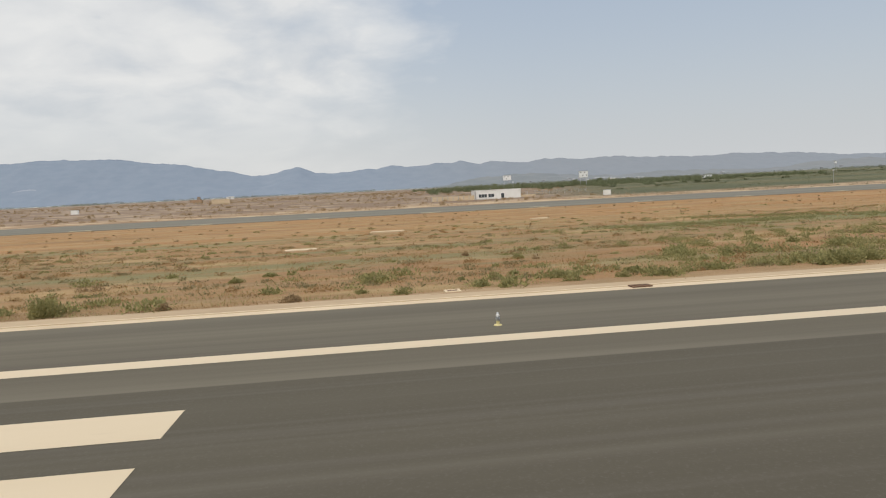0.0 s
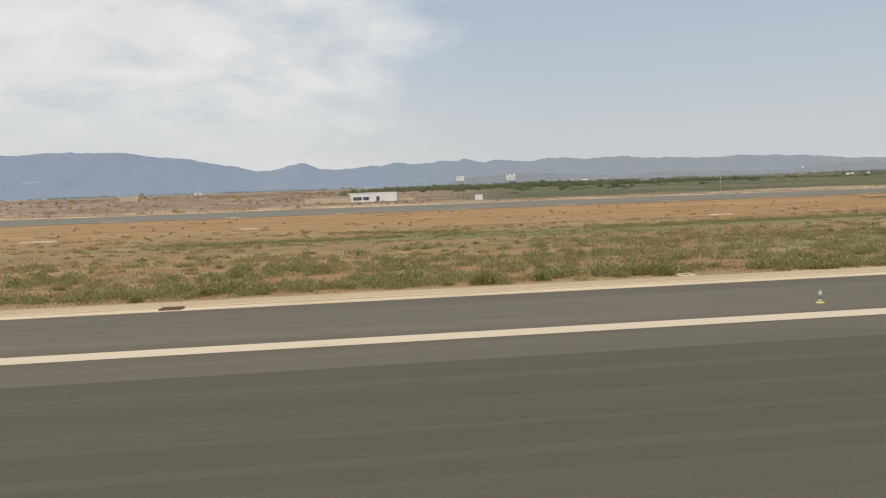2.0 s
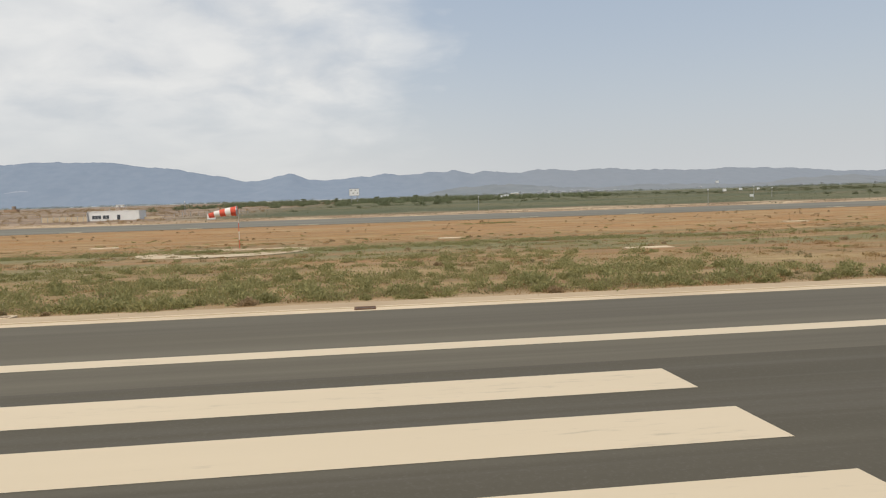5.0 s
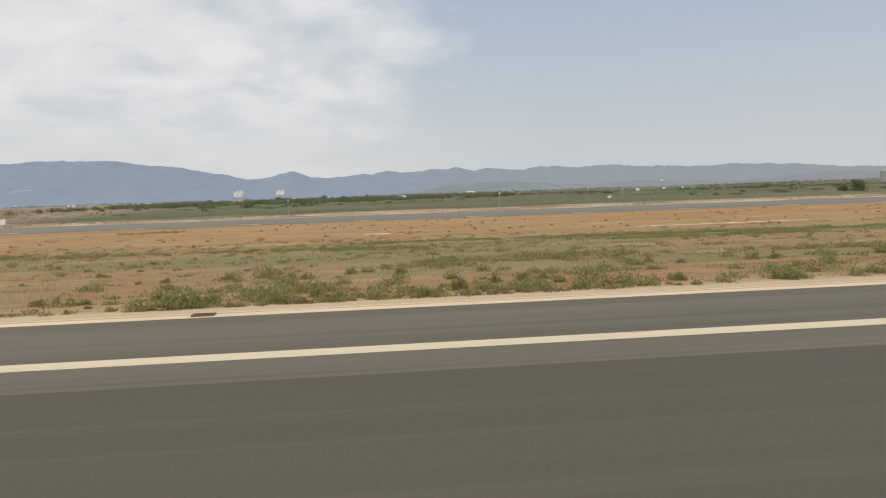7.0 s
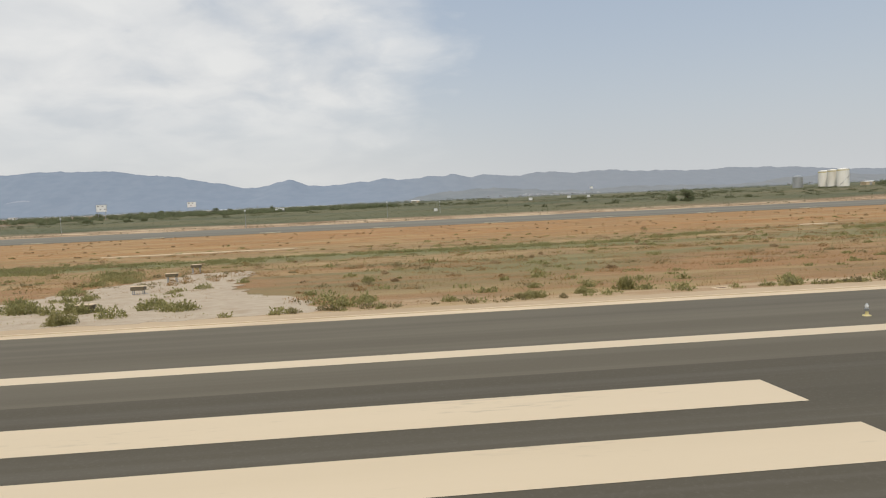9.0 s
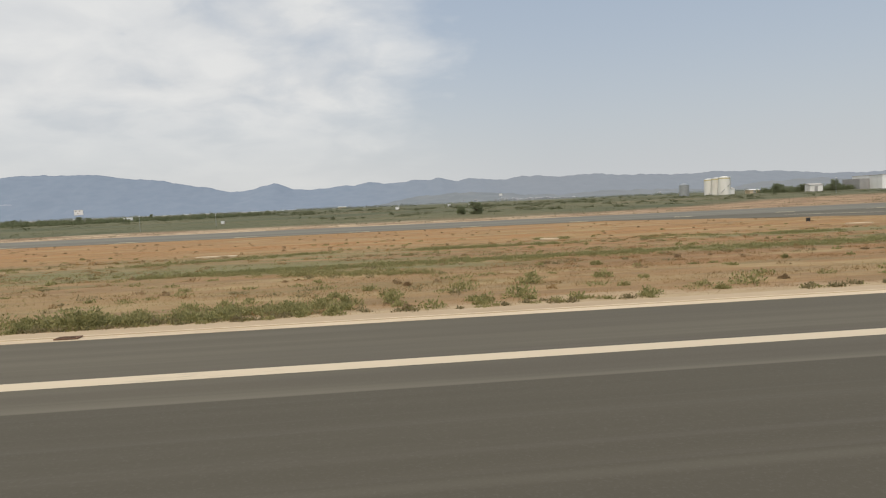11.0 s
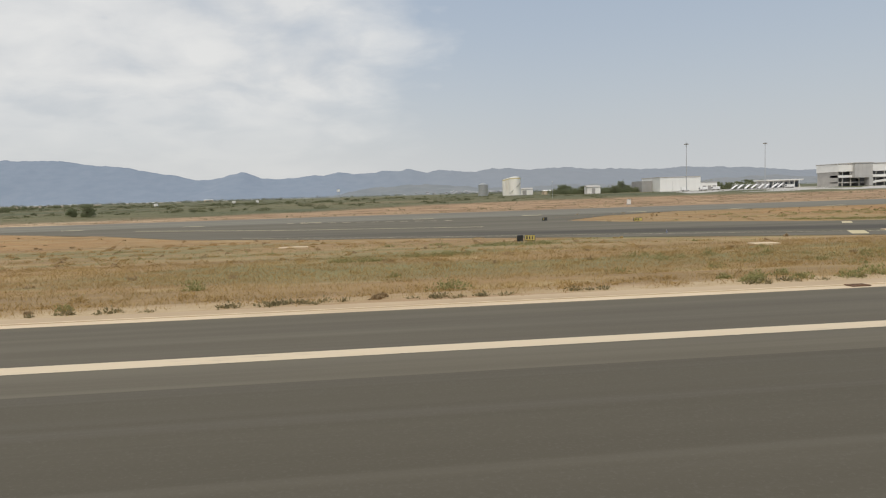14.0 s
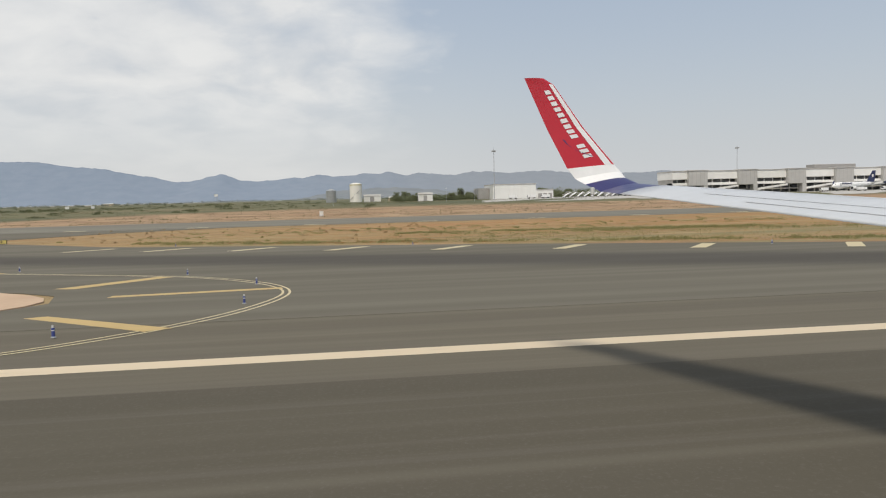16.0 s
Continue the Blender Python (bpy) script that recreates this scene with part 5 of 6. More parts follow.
# ---- silos ----
def silo_group():
    g = thing("grain_silo", 628.6, 493, None, 0, "tall cream grain silos with rusty yellow tops", "silo")
    for k in range(3):
        body = part("silo_bin", rodded((0, 11 * k, -0.3), (0, 11 * k, 12.6 - 0.3 * k), 4.2, 4.2, 28), CREAM_WALL, g, smooth=False)
        part("hoop", rodded((0, 11 * k, 11.6 - 0.3 * k), (0, 11 * k, 12.0 - 0.3 * k), 4.27, 4.27, 28), YELLOW, body)
        part("top", rodded((0, 11 * k, 12.6 - 0.3 * k), (0, 11 * k, 13.3 - 0.3 * k), 4.3, 1.6, 28), CREAM_WALL, body)
    stair = part("stair", rodded((-4.6, -3.2, 1.0), (3.2, -4.6, 8.5), 0.16), GREY_WALL, g, "dark slanting stair")
    for k in range(7):
        part("rail_post", rodded((-4.4 + 1.15 * k, -3.5 - 0.2 * k, 1.2 + 1.12 * k), (-4.4 + 1.15 * k, -3.5 - 0.2 * k, 2.2 + 1.12 * k), 0.06), METAL, stair)
    return g


silo_group()
tank = thing("steel_tank", 611, 521, None, 0, "grey corrugated steel storage tank", "tank")
shell = part("shell", rodded((0, 0, -0.2), (0, 0, 8.4), 3.7, 3.7, 24), METAL, tank)
for k in range(7):
    part("ring", rodded((0, 0, 0.8 + 1.1 * k), (0, 0, 0.95 + 1.1 * k), 3.76, 3.76, 24), METAL, shell)
part("cone_roof", rodded((0, 0, 8.4), (0, 0, 10.0), 3.85, 0.4, 24), METAL, tank)


def shed(x, y, wide, deep, tall, rz, material, label):
    g = thing("shed", x, y, None, rz, label, "shed", "sheds by the silos")
    part("wall", boxed(0, 0, -0.3, wide, deep, tall), material, g)
    bm = bmesh.new()
    rise = tall * 0.25
    vs = [bm.verts.new(p) for p in ((-0.3, -0.3, tall), (wide + 0.3, -0.3, tall), (wide + 0.3, deep / 2, tall + rise), (-0.3, deep / 2, tall + rise), (-0.3, deep + 0.3, tall), (wide + 0.3, deep + 0.3, tall))]
    for q in ((0, 1, 2, 3), (3, 2, 5, 4), (0, 3, 4), (1, 5, 2)):
        bm.faces.new([vs[i] for i in q])
    bmesh.ops.recalc_face_normals(bm, faces=list(bm.faces))
    part("roof", bm, GREY_CONCRETE if material is WHITE_WALL else WHITE_WALL, g)
    part("door", boxed(wide * 0.35, -0.05, 0, wide * 0.6, 0.0, tall * 0.8), GREY_WALL, g)


shed(634.5, 512, 12, 9, 4.2, 0, WHITE_WALL, "low white shed beside the silos")
shed(652, 500, 8, 6, 2.6, 5, CONCRETE, "small pale shed with a low roof")
shed(668, 452, 9, 6, 4.4, 0, WHITE_WALL, "white shed in front of dark trees")
shed(-160, 900, 9, 6, 2.6, 0, WHITE_WALL, "far white farm shed on the plain")
shed(330, 900, 10, 6, 2.5, 0, CONCRETE, "long pale farm building far away")


# ---- hangar, masts, apron ----
tagged(part("pavement_apron", sheet([(690, 352), (1120, 305), (1300, 305), (1300, 520), (735, 520), (700, 400)], 0.06), GREY_CONCRETE), "pale concrete apron in front of the terminal", "apron", kind="structure")
hangar = thing("hangar", 715.5, 446, None, 0, "plain pale grey hangar with a lower annexe", "hangar")
part("wall", boxed(0, 0, -0.3, 28, 30, 9.2), plain("hangar_cladding", (0.76, 0.76, 0.73), (0.70, 0.70, 0.675), 0.6, scale=0.3, stretch=(3, 3, 0.1)), hangar)
part("annexe", boxed(28.2, 0, -0.3, 39.6, 22, 5.3), WHITE_WALL, hangar)
part("roof", boxed(-0.3, -0.3, 9.2, 28.3, 30.3, 9.6, bevel=0.05), GREY_CONCRETE, hangar)
part("annexe_roof", boxed(28.3, -0.3, 5.3, 39.9, 22.3, 5.6, bevel=0.05), GREY_CONCRETE, hangar)
part("back_shed", boxed(-7.5, 12, -0.3, -0.2, 30, 7.4), GREY_WALL, hangar)
for k in range(27):
    part("cladding_rib", boxed(0.5 + k, -0.05, 0.0, 0.62 + k, 0, 9.15), WHITE_WALL, hangar)
for k in range(3):
    part("annexe_door", boxed(29.5 + 3.4 * k, -0.05, 0.0, 32.0 + 3.4 * k, 0, 3.2), GREY_WALL, hangar)


MAST_GREY = plain("weathered_mast_grey", (0.40, 0.41, 0.42), (0.34, 0.35, 0.36), 0.6)


def mast(x, y, tall):
    g = thing("floodlight_mast", x, y, None, 0, "tall slim steel apron floodlight mast", "light mast", "apron light masts")
    part("foot", boxed(-0.7, -0.7, -0.2, 0.7, 0.7, 0.5, bevel=0.06), GREY_CONCRETE, g)
    part("shaft", rodded((0, 0, 0.3), (0, 0, tall), 0.26, 0.13, 12), MAST_GREY, g)
    head = part("head_frame", rodded((0, 0, tall - 0.9), (0, 0, tall - 0.6), 1.0, 1.0, 14), METAL, g)
    for k in range(8):
        a = k * math.tau / 8
        c, s = 1.05 * math.cos(a), 1.05 * math.sin(a)
        part("lamp", boxed(c - 0.2, s - 0.2, tall - 1.3, c + 0.2, s + 0.2, tall - 0.75, bevel=0.04), GREY_WALL, head)
    part("spike", rodded((0, 0, tall), (0, 0, tall + 1.2), 0.04), METAL, g)


for x, y, top in ((703.2, 383, 30.0), (772.5, 419, 31.8), (871.4, 427.6, 32.4)):
    mast(x, y, top - height(y))


# ---- terminal ----
PALE_CORE = plain("pale_grey_panels", (0.50, 0.49, 0.47), (0.44, 0.43, 0.415), 0.75, scale=0.3)
FASCIA = plain("white_fascia", (0.82, 0.81, 0.78), (0.75, 0.74, 0.71), 0.7, scale=0.3)
# dark grey for the glazing, and painted shade for the undercroft
SHADED = plain("shade_grey_glazed_wall", (0.13, 0.135, 0.14), (0.18, 0.185, 0.19), 0.3, scale=0.4)

def terminal():
    g = thing("terminal", 826.5, 425, 2.2, 0, "long pale concrete airport terminal with deep dark galleries", "terminal")
    length = 236.0
    core = part("core_wall", boxed(0.6, 8, -0.3, length, 21, 15.0), GREY_WALL, g)
    part("roof_fascia", boxed(-0.4, -0.6, 9.7, length, 21.5, 14.6, bevel=0.1), FASCIA, g, "white roof fascia")
    part("roof_cap", boxed(-0.6, -0.9, 14.6, length, 21.8, 15.1, bevel=0.05), GREY_CONCRETE, g)
    part("end_wall", boxed(0, 0.5, -0.3, 0.6, 21, 10.6), GREY_CONCRETE, g)
    part("gallery_floor", boxed(0, -0.4, 5.9, length, 8, 7.5, bevel=0.05), FASCIA, g)
    part("ground_beam", boxed(0, 0.4, 2.4, length, 8, 3.1), GREY_CONCRETE, g)
    part("gallery_glazing", boxed(0.6, 5.0, 7.5, length, 5.2, 9.7), SHADED, g, "dark recessed glazing")
    # back wall whose dark colour stands in for shade under the gallery
    part("undercroft", boxed(0.6, 6.4, -0.3, length, 6.6, 5.9), SHADED, g, "dark undercroft wall")
    for k in range(40):
        part("gallery_post", boxed(3 + 5.9 * k, 0.2, 7.5, 3.3 + 5.9 * k, 0.5, 9.7), WHITE_WALL, g)
    for k in range(40):
        part("column", boxed(3 + 5.9 * k, 0.5, -0.3, 3.6 + 5.9 * k, 1.1, 5.9), GREY_CONCRETE, g)
    for k in range(7):
        x = 9.5 + 33.6 * k
        stair_core = part("stair_core", boxed(x, -3, 5.6, x + 12.5, 2.5, 14.9, bevel=0.15), PALE_CORE, g, "grey concrete stair core")
        part("cap", boxed(x - 0.3, -3.3, 14.9, x + 12.8, 4, 15.5, bevel=0.1), PALE_CORE, stair_core)
        part("pier", boxed(x + 9.8, -3.2, -0.3, x + 12.6, 1.5, 5.6, bevel=0.1), PALE_CORE, g, "pale concrete pier under the stair core")
        for m in range(4):
            part("cladding_joint", boxed(x + 2 + 2.8 * m, -3.03, 5.9, x + 2.1 + 2.8 * m, -3.0, 14.5), GREY_WALL, stair_core)
        bm = bmesh.new()
        vs = [bm.verts.new(p) for p in ((x + 12.5, -3.5, 2.0), (x + 33, -3.5, 4.6), (x + 33, -1, 4.6), (x + 12.5, -1, 2.0), (x + 12.5, -3.5, 3.2), (x + 33, -3.5, 5.6), (x + 33, -1, 5.6), (x + 12.5, -1, 3.2))]
        for q in ((0, 3, 2, 1), (4, 5, 6, 7), (0, 1, 5, 4), (1, 2, 6, 5), (2, 3, 7, 6), (3, 0, 4, 7)):
            bm.faces.new([vs[i] for i in q])
        part("ramp", bm, WHITE_WALL, g, "sloping pale walkway ramp")
    part("roof_plant", boxed(104, 10, 15.1, 134, 19, 18.0, bevel=0.2), GREY_WALL, g)
    return g


terminal()
pier = thing("low_pavilion", 800, 462, None, 0, "low glazed white pavilion beside the terminal", "building")
part("wall", boxed(0, 1, -0.3, 24, 14, 5.0), GREY_CONCRETE, pier)
part("roof", boxed(-1, -1.5, 5.0, 26.2, 15, 5.9, bevel=0.08), WHITE_WALL, pier)
for k in range(6):
    opening(pier, 1.0 + 3.9 * k, 4.2 + 3.9 * k, 0.5, 4.2, 0.98, panes=2)
for k in range(7):
    part("pillar", rodded((0.3 + 3.9 * k, -1.1, -0.3), (0.3 + 3.9 * k, -1.1, 5.0), 0.16), WHITE_WALL, pier)


# ---- parked airliner ----
def loft(sections, close=True, sides=18):
    """Rings of (x, z centre, half width, half height) joined into a tube along x."""
    bm = bmesh.new()
    rings = []
    for x, zc, w, h in sections:
        rings.append([bm.verts.new((x, w * math.cos(a), zc + h * math.sin(a))) for a in (k * math.tau / sides for k in range(sides))])
    for a, b in zip(rings, rings[1:]):
        for k in range(sides):
            bm.faces.new((a[k], a[(k + 1) % sides], b[(k + 1) % sides], b[k]))
    bm.faces.new(rings[0]), bm.faces.new(list(reversed(rings[-1])))
    bmesh.ops.recalc_face_normals(bm, faces=list(bm.faces))
    return bm


def fin(points, thick, axis):
    """A flat tapered surface: four plan corners with thickness along an axis."""
    bm = bmesh.new()
    side = Vector((0, thick / 2, 0)) if axis == "y" else Vector((0, 0, thick / 2))
    a = [bm.verts.new(Vector(p) + side * (1 if i < 2 else 0.5)) for i, p in enumerate(points)]
    b = [bm.verts.new(Vector(p) - side * (1 if i < 2 else 0.5)) for i, p in enumerate(points)]
    bm.faces.new(a), bm.faces.new(list(reversed(b)))
    for i in range(4):
        bm.faces.new((a[i], b[i], b[(i + 1) % 4], a[(i + 1) % 4]))
    bmesh.ops.recalc_face_normals(bm, faces=list(bm.faces))
    return bm


def airliner():
    g = thing("airliner", 914, 395, None, 16, "white parked jet airliner with a dark blue tail fin", "aircraft")
    navy = plain("navy_paint", (0.015, 0.022, 0.07), (0.02, 0.03, 0.09), 0.35)
    body = part("fuselage", loft([(0.0, 2.9, 0.05, 0.05), (0.7, 3.0, 0.75, 0.75), (2.2, 3.2, 1.45, 1.5), (4.5, 3.4, 1.85, 1.95), (7, 3.4, 1.88, 2.0), (26, 3.4, 1.88, 2.0), (31, 3.8, 1.5, 1.6), (36, 4.4, 0.75, 0.8), (38.5, 4.7, 0.2, 0.25)]), WHITE, g, smooth=True)
    part("windscreen", boxed(1.75, -1.0, 3.9, 2.3, 1.0, 4.35, bevel=0.1), WINDOW_DARK, body)
    for k in range(26):
        part("cabin_window", boxed(6.6 + 0.92 * k, -1.9, 3.85, 6.9 + 0.92 * k, -1.84, 4.2), WINDOW_DARK, body)
    for k in range(7):
        part("livery_bar", boxed(6.5 + 1.25 * k, -1.905, 4.35, 7.4 + 1.25 * k, -1.72, 5.0), navy, body)
    part("door", boxed(4.9, -1.91, 2.9, 5.7, -1.82, 4.7), METAL, body)
    tail = part("tail_fin", fin([(30.5, 0, 5.0), (37.6, 0, 5.2), (39.0, 0, 12.3), (36.2, 0, 12.3)], 0.5, "y"), navy, g, "dark blue tail fin")
    part("emblem", boxed(35.2, -0.28, 8.2, 36.9, 0.28, 10.0, bevel=0.2), CLOTH, tail)
    for s in (-1, 1):
        part("tailplane", fin([(33.2, s * 0.6, 4.9), (37.0, s * 0.6, 4.9), (38.3, s * 7.0, 5.6), (36.7, s * 7.0, 5.6)], 0.35, "z"), WHITE, g)
        wing = part("wing", fin([(12.5, s * 1.6, 2.4), (20.5, s * 1.6, 2.4), (23.6, s * 17.0, 4.0), (22.0, s * 17.0, 4.0)], 0.8, "z"), METAL, g)
        part("winglet", fin([(22.0, s * 17.0, 4.0), (23.6, s * 17.0, 4.0), (24.9, s * 17.5, 6.5), (24.0, s * 17.5, 6.5)], 0.14, "y"), navy, wing)
        engine = part("engine", rodded((11.0, s * 4.9, 1.75), (15.2, s * 4.9, 1.85), 1.0, 0.7, 18), WHITE, g)
        part("intake", rodded((10.94, s * 4.9, 1.75), (11.0, s * 4.9, 1.75), 0.82, 0.82, 18), DARK, engine)
        leg = part("main_leg", rodded((18.5, s * 2.8, 0.5), (18.2, s * 2.6, 2.4), 0.14), METAL, g)
        part("tyre", rodded((18.5, s * 2.5, 0.55), (18.5, s * 3.1, 0.55), 0.55, 0.55, 16), RUBBER, leg)
    nose = part("nose_leg", rodded((4.2, 0, 0.35), (4.4, 0, 2.0), 0.1), METAL, g)
    part("tyre", rodded((4.2, -0.3, 0.36), (4.2, 0.3, 0.36), 0.36, 0.36, 16), RUBBER, nose)
    return g


jet = airliner()
copy_thing(jet, place(968, 415, None, 25))


# ---- service vehicles on the apron ----
def truck(name, label, body_m, cab_m, high):
    g = thing(name, 0, 0, 0, label=label, category="service vehicle", group="vehicles on the apron")
    part("chassis", boxed(0, -0.9, 0.45, 5.4, 0.9, 0.7), GREY_WALL, g)
    cab = part("cab", boxed(0, -0.95, 0.7, 1.5, 0.95, 2.1, bevel=0.15), cab_m, g)
    part("windscreen", boxed(-0.03, -0.8, 1.35, 0.25, 0.8, 1.95), WINDOW_DARK, cab)
    part("body", boxed(1.7, -1.0, 0.75, 5.4, 1.0, high, bevel=0.06), body_m, g)
    for x in (0.9, 4.4):
        for s in (-0.95, 0.75):
            part("wheel", rodded((x, s, 0.42), (x, s + 0.2, 0.42), 0.42, 0.42, 14), RUBBER, g)
    return g


def air_stair():
    g = thing("air_stair", 0, 0, 0, label="white mobile boarding stair parked in a row", category="service vehicle", group="vehicles on the apron")
    bm = bmesh.new()
    vs = [bm.verts.new(p) for p in ((0, -0.8, 0.5), (5, -0.8, 2.9), (6.2, -0.8, 2.9), (6.2, 0.8, 2.9), (5, 0.8, 2.9), (0, 0.8, 0.5), (0, -0.8, 0.8), (5, -0.8, 3.2), (6.2, -0.8, 3.2), (6.2, 0.8, 3.2), (5, 0.8, 3.2), (0, 0.8, 0.8))]
    for q in ((0, 1, 7, 6), (1, 2, 8, 7), (2, 3, 9, 8), (3, 4, 10, 9), (4, 5, 11, 10), (5, 0, 6, 11), (6, 7, 10, 11), (7, 8, 9, 10), (0, 5, 4, 1), (1, 4, 3, 2)):
        bm.faces.new([vs[i] for i in q])
    bmesh.ops.recalc_face_normals(bm, faces=list(bm.faces))
    part("flight", bm, WHITE, g)
    for s in (-0.85, 0.8):
        part("side_rail", rodded((0, s, 1.8), (5, s, 4.2), 0.07, sides=6), WHITE, g)
    part("chassis", boxed(0.2, -0.9, 0.35, 5.8, 0.9, 0.6), GREY_WALL, g)
    for x in (1.0, 4.9):
        for s in (-0.95, 0.75):
            part("wheel", rodded((x, s, 0.36), (x, s + 0.2, 0.36), 0.36, 0.36, 12), RUBBER, g)
    for x in (5.0, 6.0):
        part("strut", rodded((x, 0, 0.6), (x, 0, 2.9), 0.1, sides=6), METAL, g)
    return g


stair_thing, van = air_stair(), truck("service_truck", "white airport service truck with a box body", WHITE, WHITE, 2.4)
stair_thing.matrix_basis = place(757, 431, None, 20)
for k in range(1, 8):
    copy_thing(stair_thing, place(757 + 4.6 * k, 431 + (k % 2), None, 20 + 5 * (k % 3)))
van.matrix_basis = place(742, 428, None, 8)
for x, y, rz in ((733, 427, 5), (727, 429, 185), (800, 440, 0), (899, 385, 10), (925, 380, 170), (936, 381, 15), (806, 442, 190), (225, 440, 4)):
    copy_thing(van, place(x, y, None, rz))


# ---- town on the foothills ----
def town():
    """Houses that stand on the slope of the foothills, thickest about the middle of the town."""
    r = np.random.default_rng(77)
    co = np.array([v.co for v in foothills.data.vertices])[:, :3] / S
    vs, fs = [], []
    for k in range(150):
        x = r.normal(1050, 85) if k < 115 else r.uniform(700, 3200)
        y = 2880 + 190 * r.random() ** 1.5
        z = float(co[np.argmin((co[:, 0] - x) ** 2 + (co[:, 1] - y) ** 2), 2])
        w, d, h = r.uniform(5, 14), r.uniform(6, 10), r.uniform(4, 7.5)
        b = len(vs)
        vs += [(x, y, z - 8), (x + w, y, z - 8), (x + w, y + d, z - 8), (x, y + d, z - 8), (x, y, z + h * 0.7), (x + w, y, z + h * 0.7), (x + w, y + d, z + h * 0.7), (x, y + d, z + h * 0.7), (x, y + d / 2, z + h), (x + w, y + d / 2, z + h)]
        fs += [(b, b + 1, b + 5, b + 4), (b + 1, b + 2, b + 6, b + 9, b + 5), (b + 2, b + 3, b + 7, b + 6), (b + 3, b, b + 4, b + 8, b + 7), (b + 4, b + 5, b + 9, b + 8), (b + 8, b + 9, b + 6, b + 7)]
    me = bpy.data.meshes.new("town")
    me.from_pydata([(a * S, b * S, c * S) for a, b, c in vs], [], fs)
    n = Net("haze_greyed_town_walls", 0.8)
    # white houses in two greys, dulled by haze painted into the walls
    me.materials.append(n.done(n.mix(n.step(n.island(), 0.4, 0.6), (0.35, 0.355, 0.365), (0.27, 0.275, 0.285))))
    tagged(new("town", me), "small white houses of a far town below the hills", "town", kind="stuff")


town()


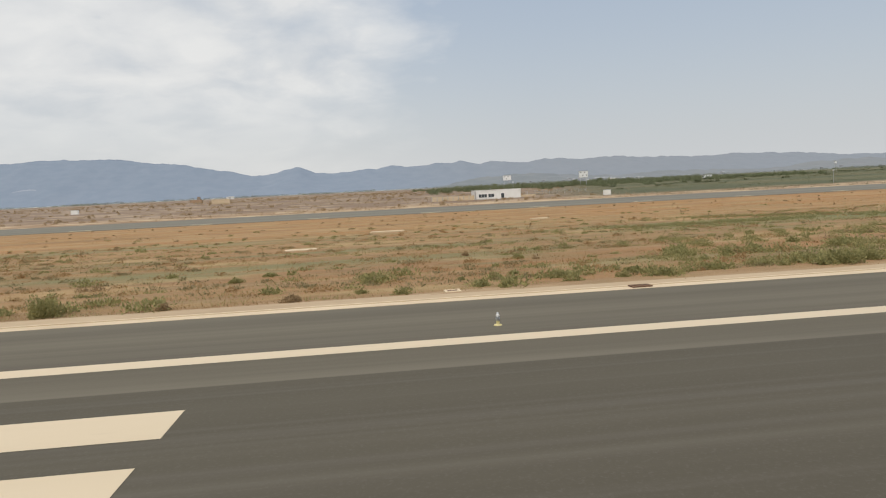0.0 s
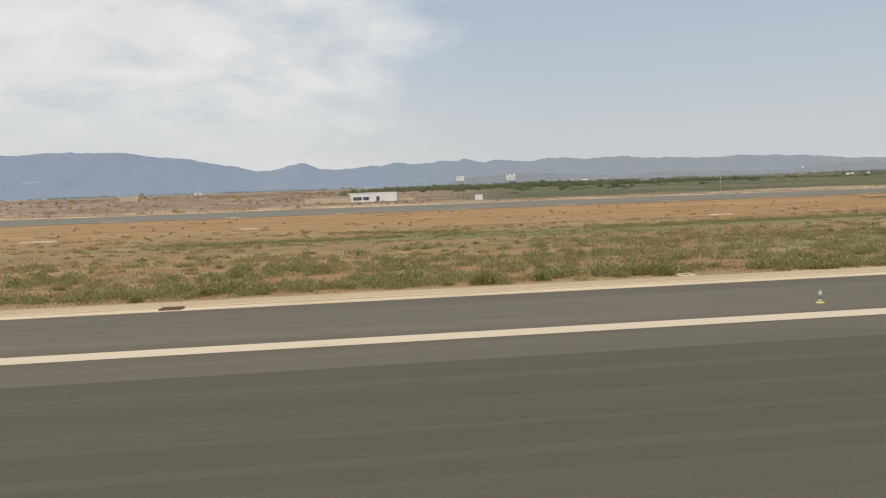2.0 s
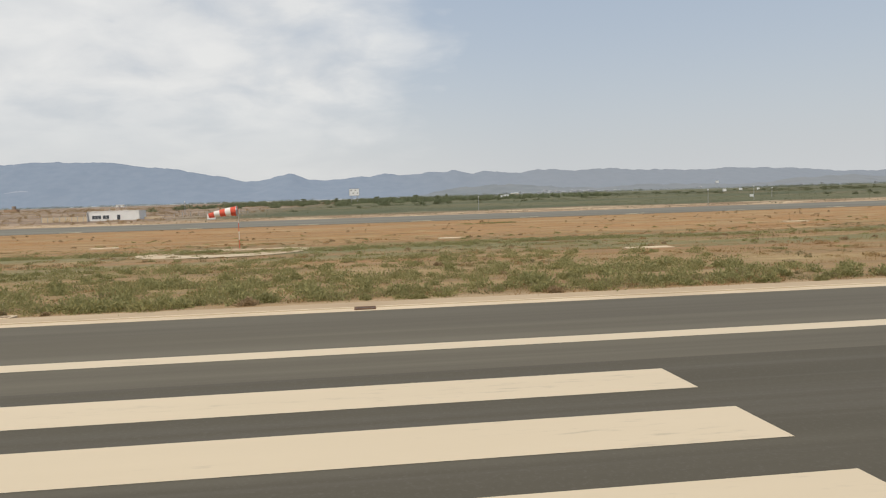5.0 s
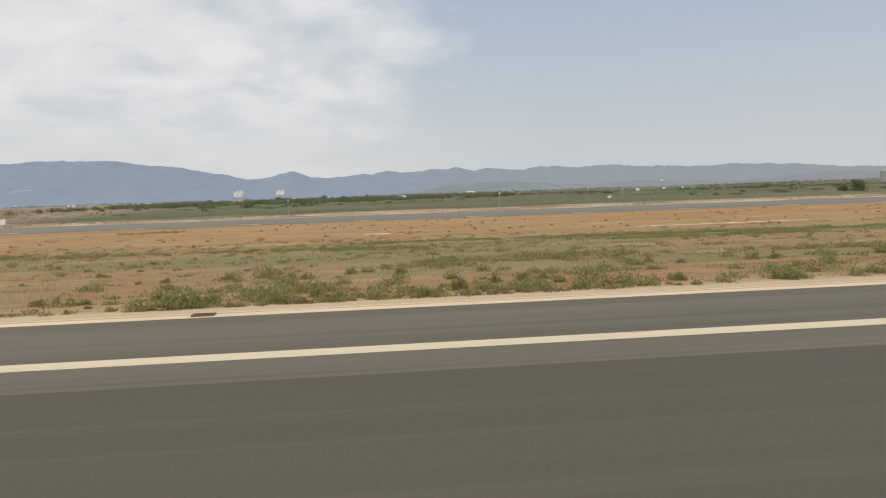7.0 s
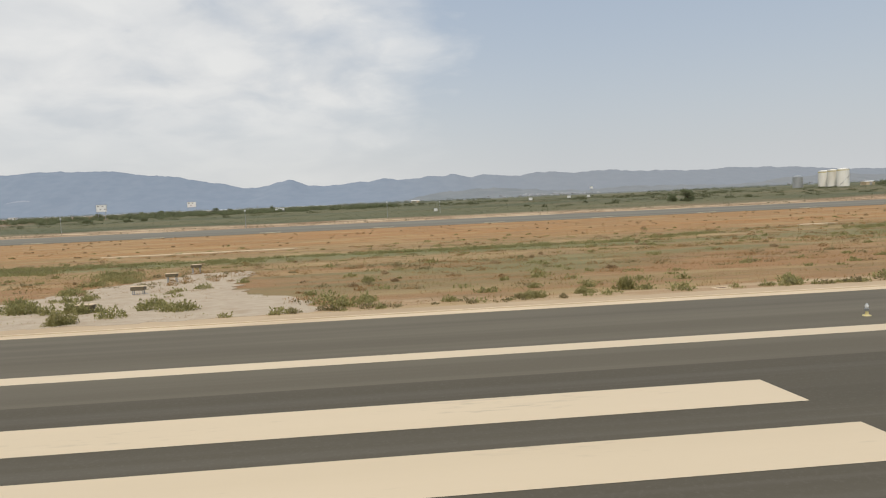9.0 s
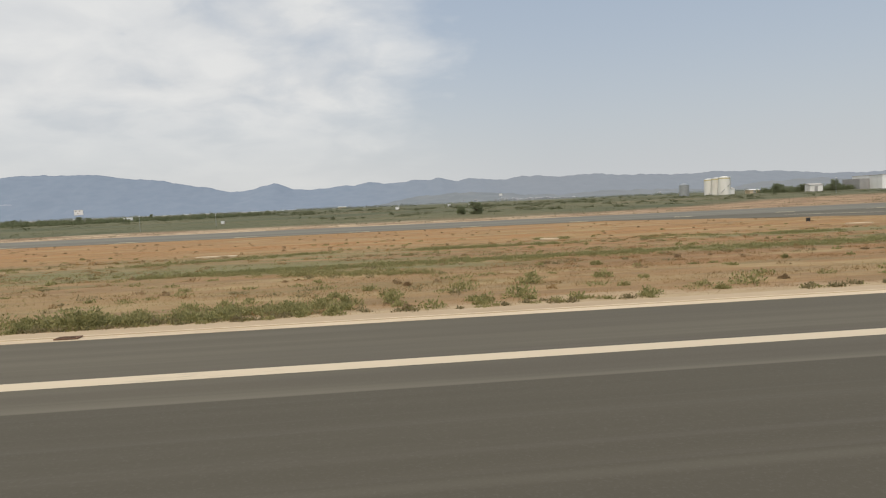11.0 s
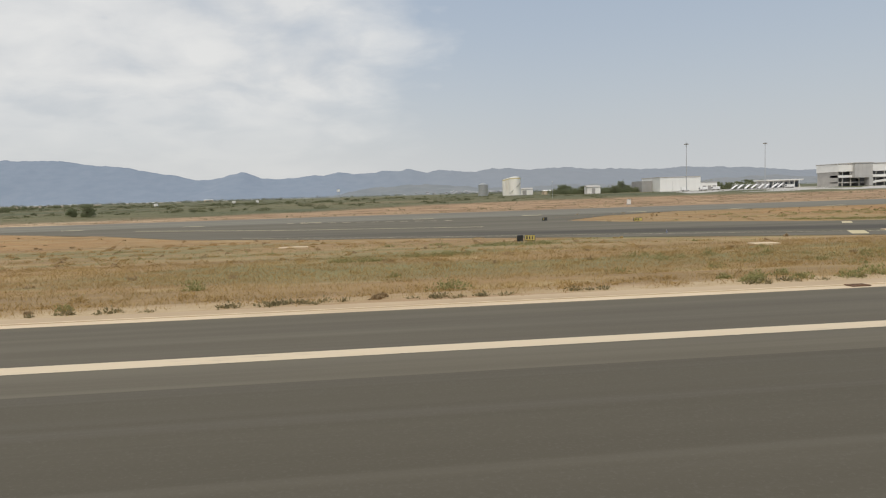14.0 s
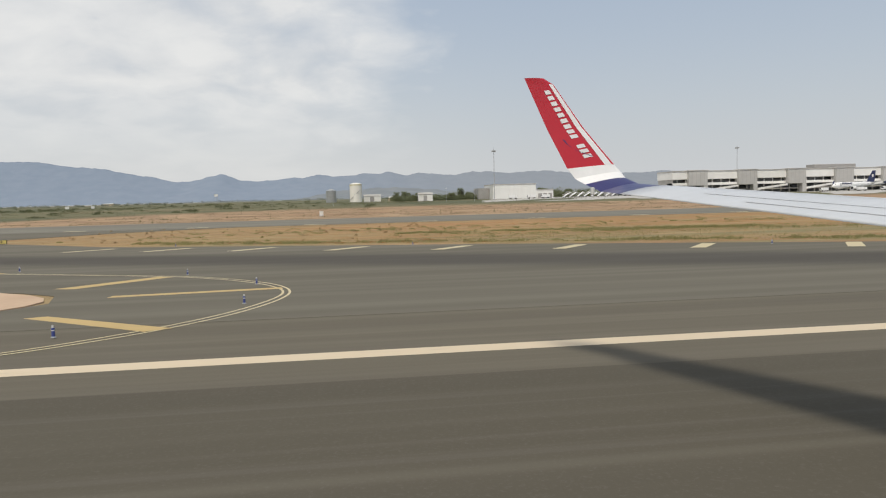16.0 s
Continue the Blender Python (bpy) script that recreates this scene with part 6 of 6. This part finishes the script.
# ---- the airliner's own wing, as it stands at the end of the run ----
def own_wing():
    red = plain("winglet_red", (0.52, 0.022, 0.038), (0.46, 0.018, 0.032), 0.3, scale=0.6, bump=0.02)
    navy = plain("winglet_navy", (0.03, 0.03, 0.11), (0.04, 0.04, 0.14), 0.3, bump=0.02)
    skin = plain("wing_skin", (0.52, 0.54, 0.56), (0.47, 0.49, 0.51), 0.4, 0.0, 0.8, (0.3, 1, 1), 0.03)
    g = thing("aircraft_wing", 0, 0, 0, 0, "pale grey airliner wing with a red and white upturned winglet", "aircraft wing")
    g.matrix_basis = pose(449.073, 0.297, -0.0345, -0.059, 0.099, 0.065)

    def section(le, te, up, thick):
        """A closed aerofoil ring between leading and trailing edge; up is the surface normal."""
        le, te, up = Vector(le), Vector(te), Vector(up).normalized()
        ring = []
        for u in (0.0, 0.02, 0.06, 0.12, 0.2, 0.3, 0.4, 0.52, 0.65, 0.75, 0.85, 0.93, 1.0):
            ring.append(le.lerp(te, u) + up * thick * (2.6 * math.sqrt(u) * (1 - u) * 0.6 + 0.02))
        for u in (0.85, 0.65, 0.4, 0.2, 0.06):
            ring.append(le.lerp(te, u) - up * thick * (2.6 * math.sqrt(u) * (1 - u) * 0.4 + 0.02))
        return ring

    def skinned(sections, material):
        bm = bmesh.new()
        rings = [[bm.verts.new(p) for p in s] for s in sections]
        for a, b in zip(rings, rings[1:]):
            for k in range(len(a)):
                bm.faces.new((a[k], a[(k + 1) % len(a)], b[(k + 1) % len(a)], b[k]))
        bm.faces.new(rings[0]), bm.faces.new(list(reversed(rings[-1])))
        bmesh.ops.recalc_face_normals(bm, faces=list(bm.faces))
        return bm

    def main(y):
        t = (15.4 - y) / (15.4 - 6.0)
        return section((6.62 + 0.52 * (15.4 - y), y, 3.98 - 0.098 * (15.4 - y)), (5.55 + 0.325 * (15.4 - y), y, 3.87 - 0.104 * (15.4 - y)), (0, -0.10, 1), 0.11 + 0.22 * t)

    panel = part("wing_panel", skinned([main(y) for y in (6.0, 8.0, 10.0, 12.0, 14.0, 14.6)], skin), skin, g, smooth=True)
    for y0, y1, u in ((6.0, 13.6, 0.28), (6.0, 13.0, 0.62), (6.0, 11.8, 0.8)):
        bm = bmesh.new()
        for y in (y0, y1):
            t = (15.4 - y) / 9.4
            le, te = Vector((6.62 + 0.52 * (15.4 - y), y, 3.98 - 0.098 * (15.4 - y))), Vector((5.55 + 0.325 * (15.4 - y), y, 3.87 - 0.104 * (15.4 - y)))
            top = (0.11 + 0.22 * t) * (2.6 * math.sqrt(u) * (1 - u) * 0.6 + 0.02) + 0.006
            for s in (-0.012, 0.012):
                p = le.lerp(te, u)
                bm.verts.new((p.x + s, p.y, p.z + top))
        bm.verts.ensure_lookup_table()
        bm.faces.new((bm.verts[0], bm.verts[1], bm.verts[3], bm.verts[2]))
        part("panel_joint", bm, GREY_WALL, panel)
    # the winglet curves up from the tip: leading edge, trailing edge, normal
    W = [((7.03, 14.6, 3.90), (5.81, 14.6, 3.79), (0, -0.1, 1)), ((6.62, 15.4, 3.99), (5.66, 15.3, 3.85), (0, -0.25, 1)), ((6.45, 15.75, 4.14), (5.42, 15.62, 4.02), (0, -0.6, 0.8)), ((6.38, 15.9, 4.30), (5.26, 15.85, 4.16), (0, -0.9, 0.5)),
         ((6.25, 15.96, 4.48), (5.10, 15.93, 4.40), (0, -1, 0.22)), ((5.55, 16.1, 5.36), (4.68, 16.08, 5.30), (0, -1, 0.18)), ((4.88, 16.2, 6.36), (4.24, 16.2, 6.38), (0, -1, 0.18)), ((4.66, 16.21, 6.50), (4.18, 16.21, 6.52), (0, -1, 0.18))]
    part("winglet_base", skinned([section(*w, 0.10) for w in W[:3]], navy), navy, g, "dark blue winglet base")
    part("winglet_band", skinned([section(*w, 0.095) for w in W[2:5]], WHITE), WHITE, g, "white band")
    blade = part("winglet", skinned([section(*w, 0.09) for w in W[4:]], red), red, g, "red winglet with a white leading edge")

    def on_blade(u, v, lift=0.03):
        """A place on the inner face: u from leading to trailing edge, v from foot to tip."""
        k = min(int(v * 2), 1)
        a, b = W[4 + k], W[5 + k]
        f = v * 2 - k
        p = Vector(a[0]).lerp(Vector(a[1]), u).lerp(Vector(b[0]).lerp(Vector(b[1]), u), f)
        n = Vector((0, -1, 0.2)).normalized()
        return p + n * (0.09 * (2.6 * math.sqrt(max(u, 0)) * (1 - u) * 0.6 + 0.02) + lift)

    bm = bmesh.new()
    last = None
    for k in range(13):
        pair = [bm.verts.new(on_blade(u, k / 12, 0.006)) for u in (0.0, 0.09, 0.22)]
        if last:
            bm.faces.new((last[0], last[1], pair[1], pair[0])), bm.faces.new((last[1], last[2], pair[2], pair[1]))
        last = pair
    part("leading_edge_strip", bm, WHITE, blade, "white leading edge strip")
    for k in range(13):
        if k == 9:
            continue
        v = 0.93 - 0.064 * k
        bm = bmesh.new()
        q = [bm.verts.new(on_blade(u, w, 0.008)) for u, w in ((0.34, v), (0.34, v - 0.044), (0.54, v - 0.055), (0.54, v - 0.011))]
        bm.faces.new(q)
        part("livery_bar", bm, WHITE, blade)
    bm = bmesh.new()
    last = None
    for k in range(10):
        a = k / 9
        pair = [bm.verts.new(on_blade(0.74 - 0.4 * a * a + 0.02 * s, 0.36 - 0.24 * a + 0.012 * s, 0.008)) for s in (-1, 1)]
        if last:
            bm.faces.new((last[0], last[1], pair[1], pair[0]))
        last = pair
    part("livery_arc", bm, navy, blade, "dark curved livery mark")
    part("navigation_light", boxed(5.42, 15.2, 3.78, 5.5, 15.3, 3.95, bevel=0.02), CLEAR_GLASS, g)


own_wing()
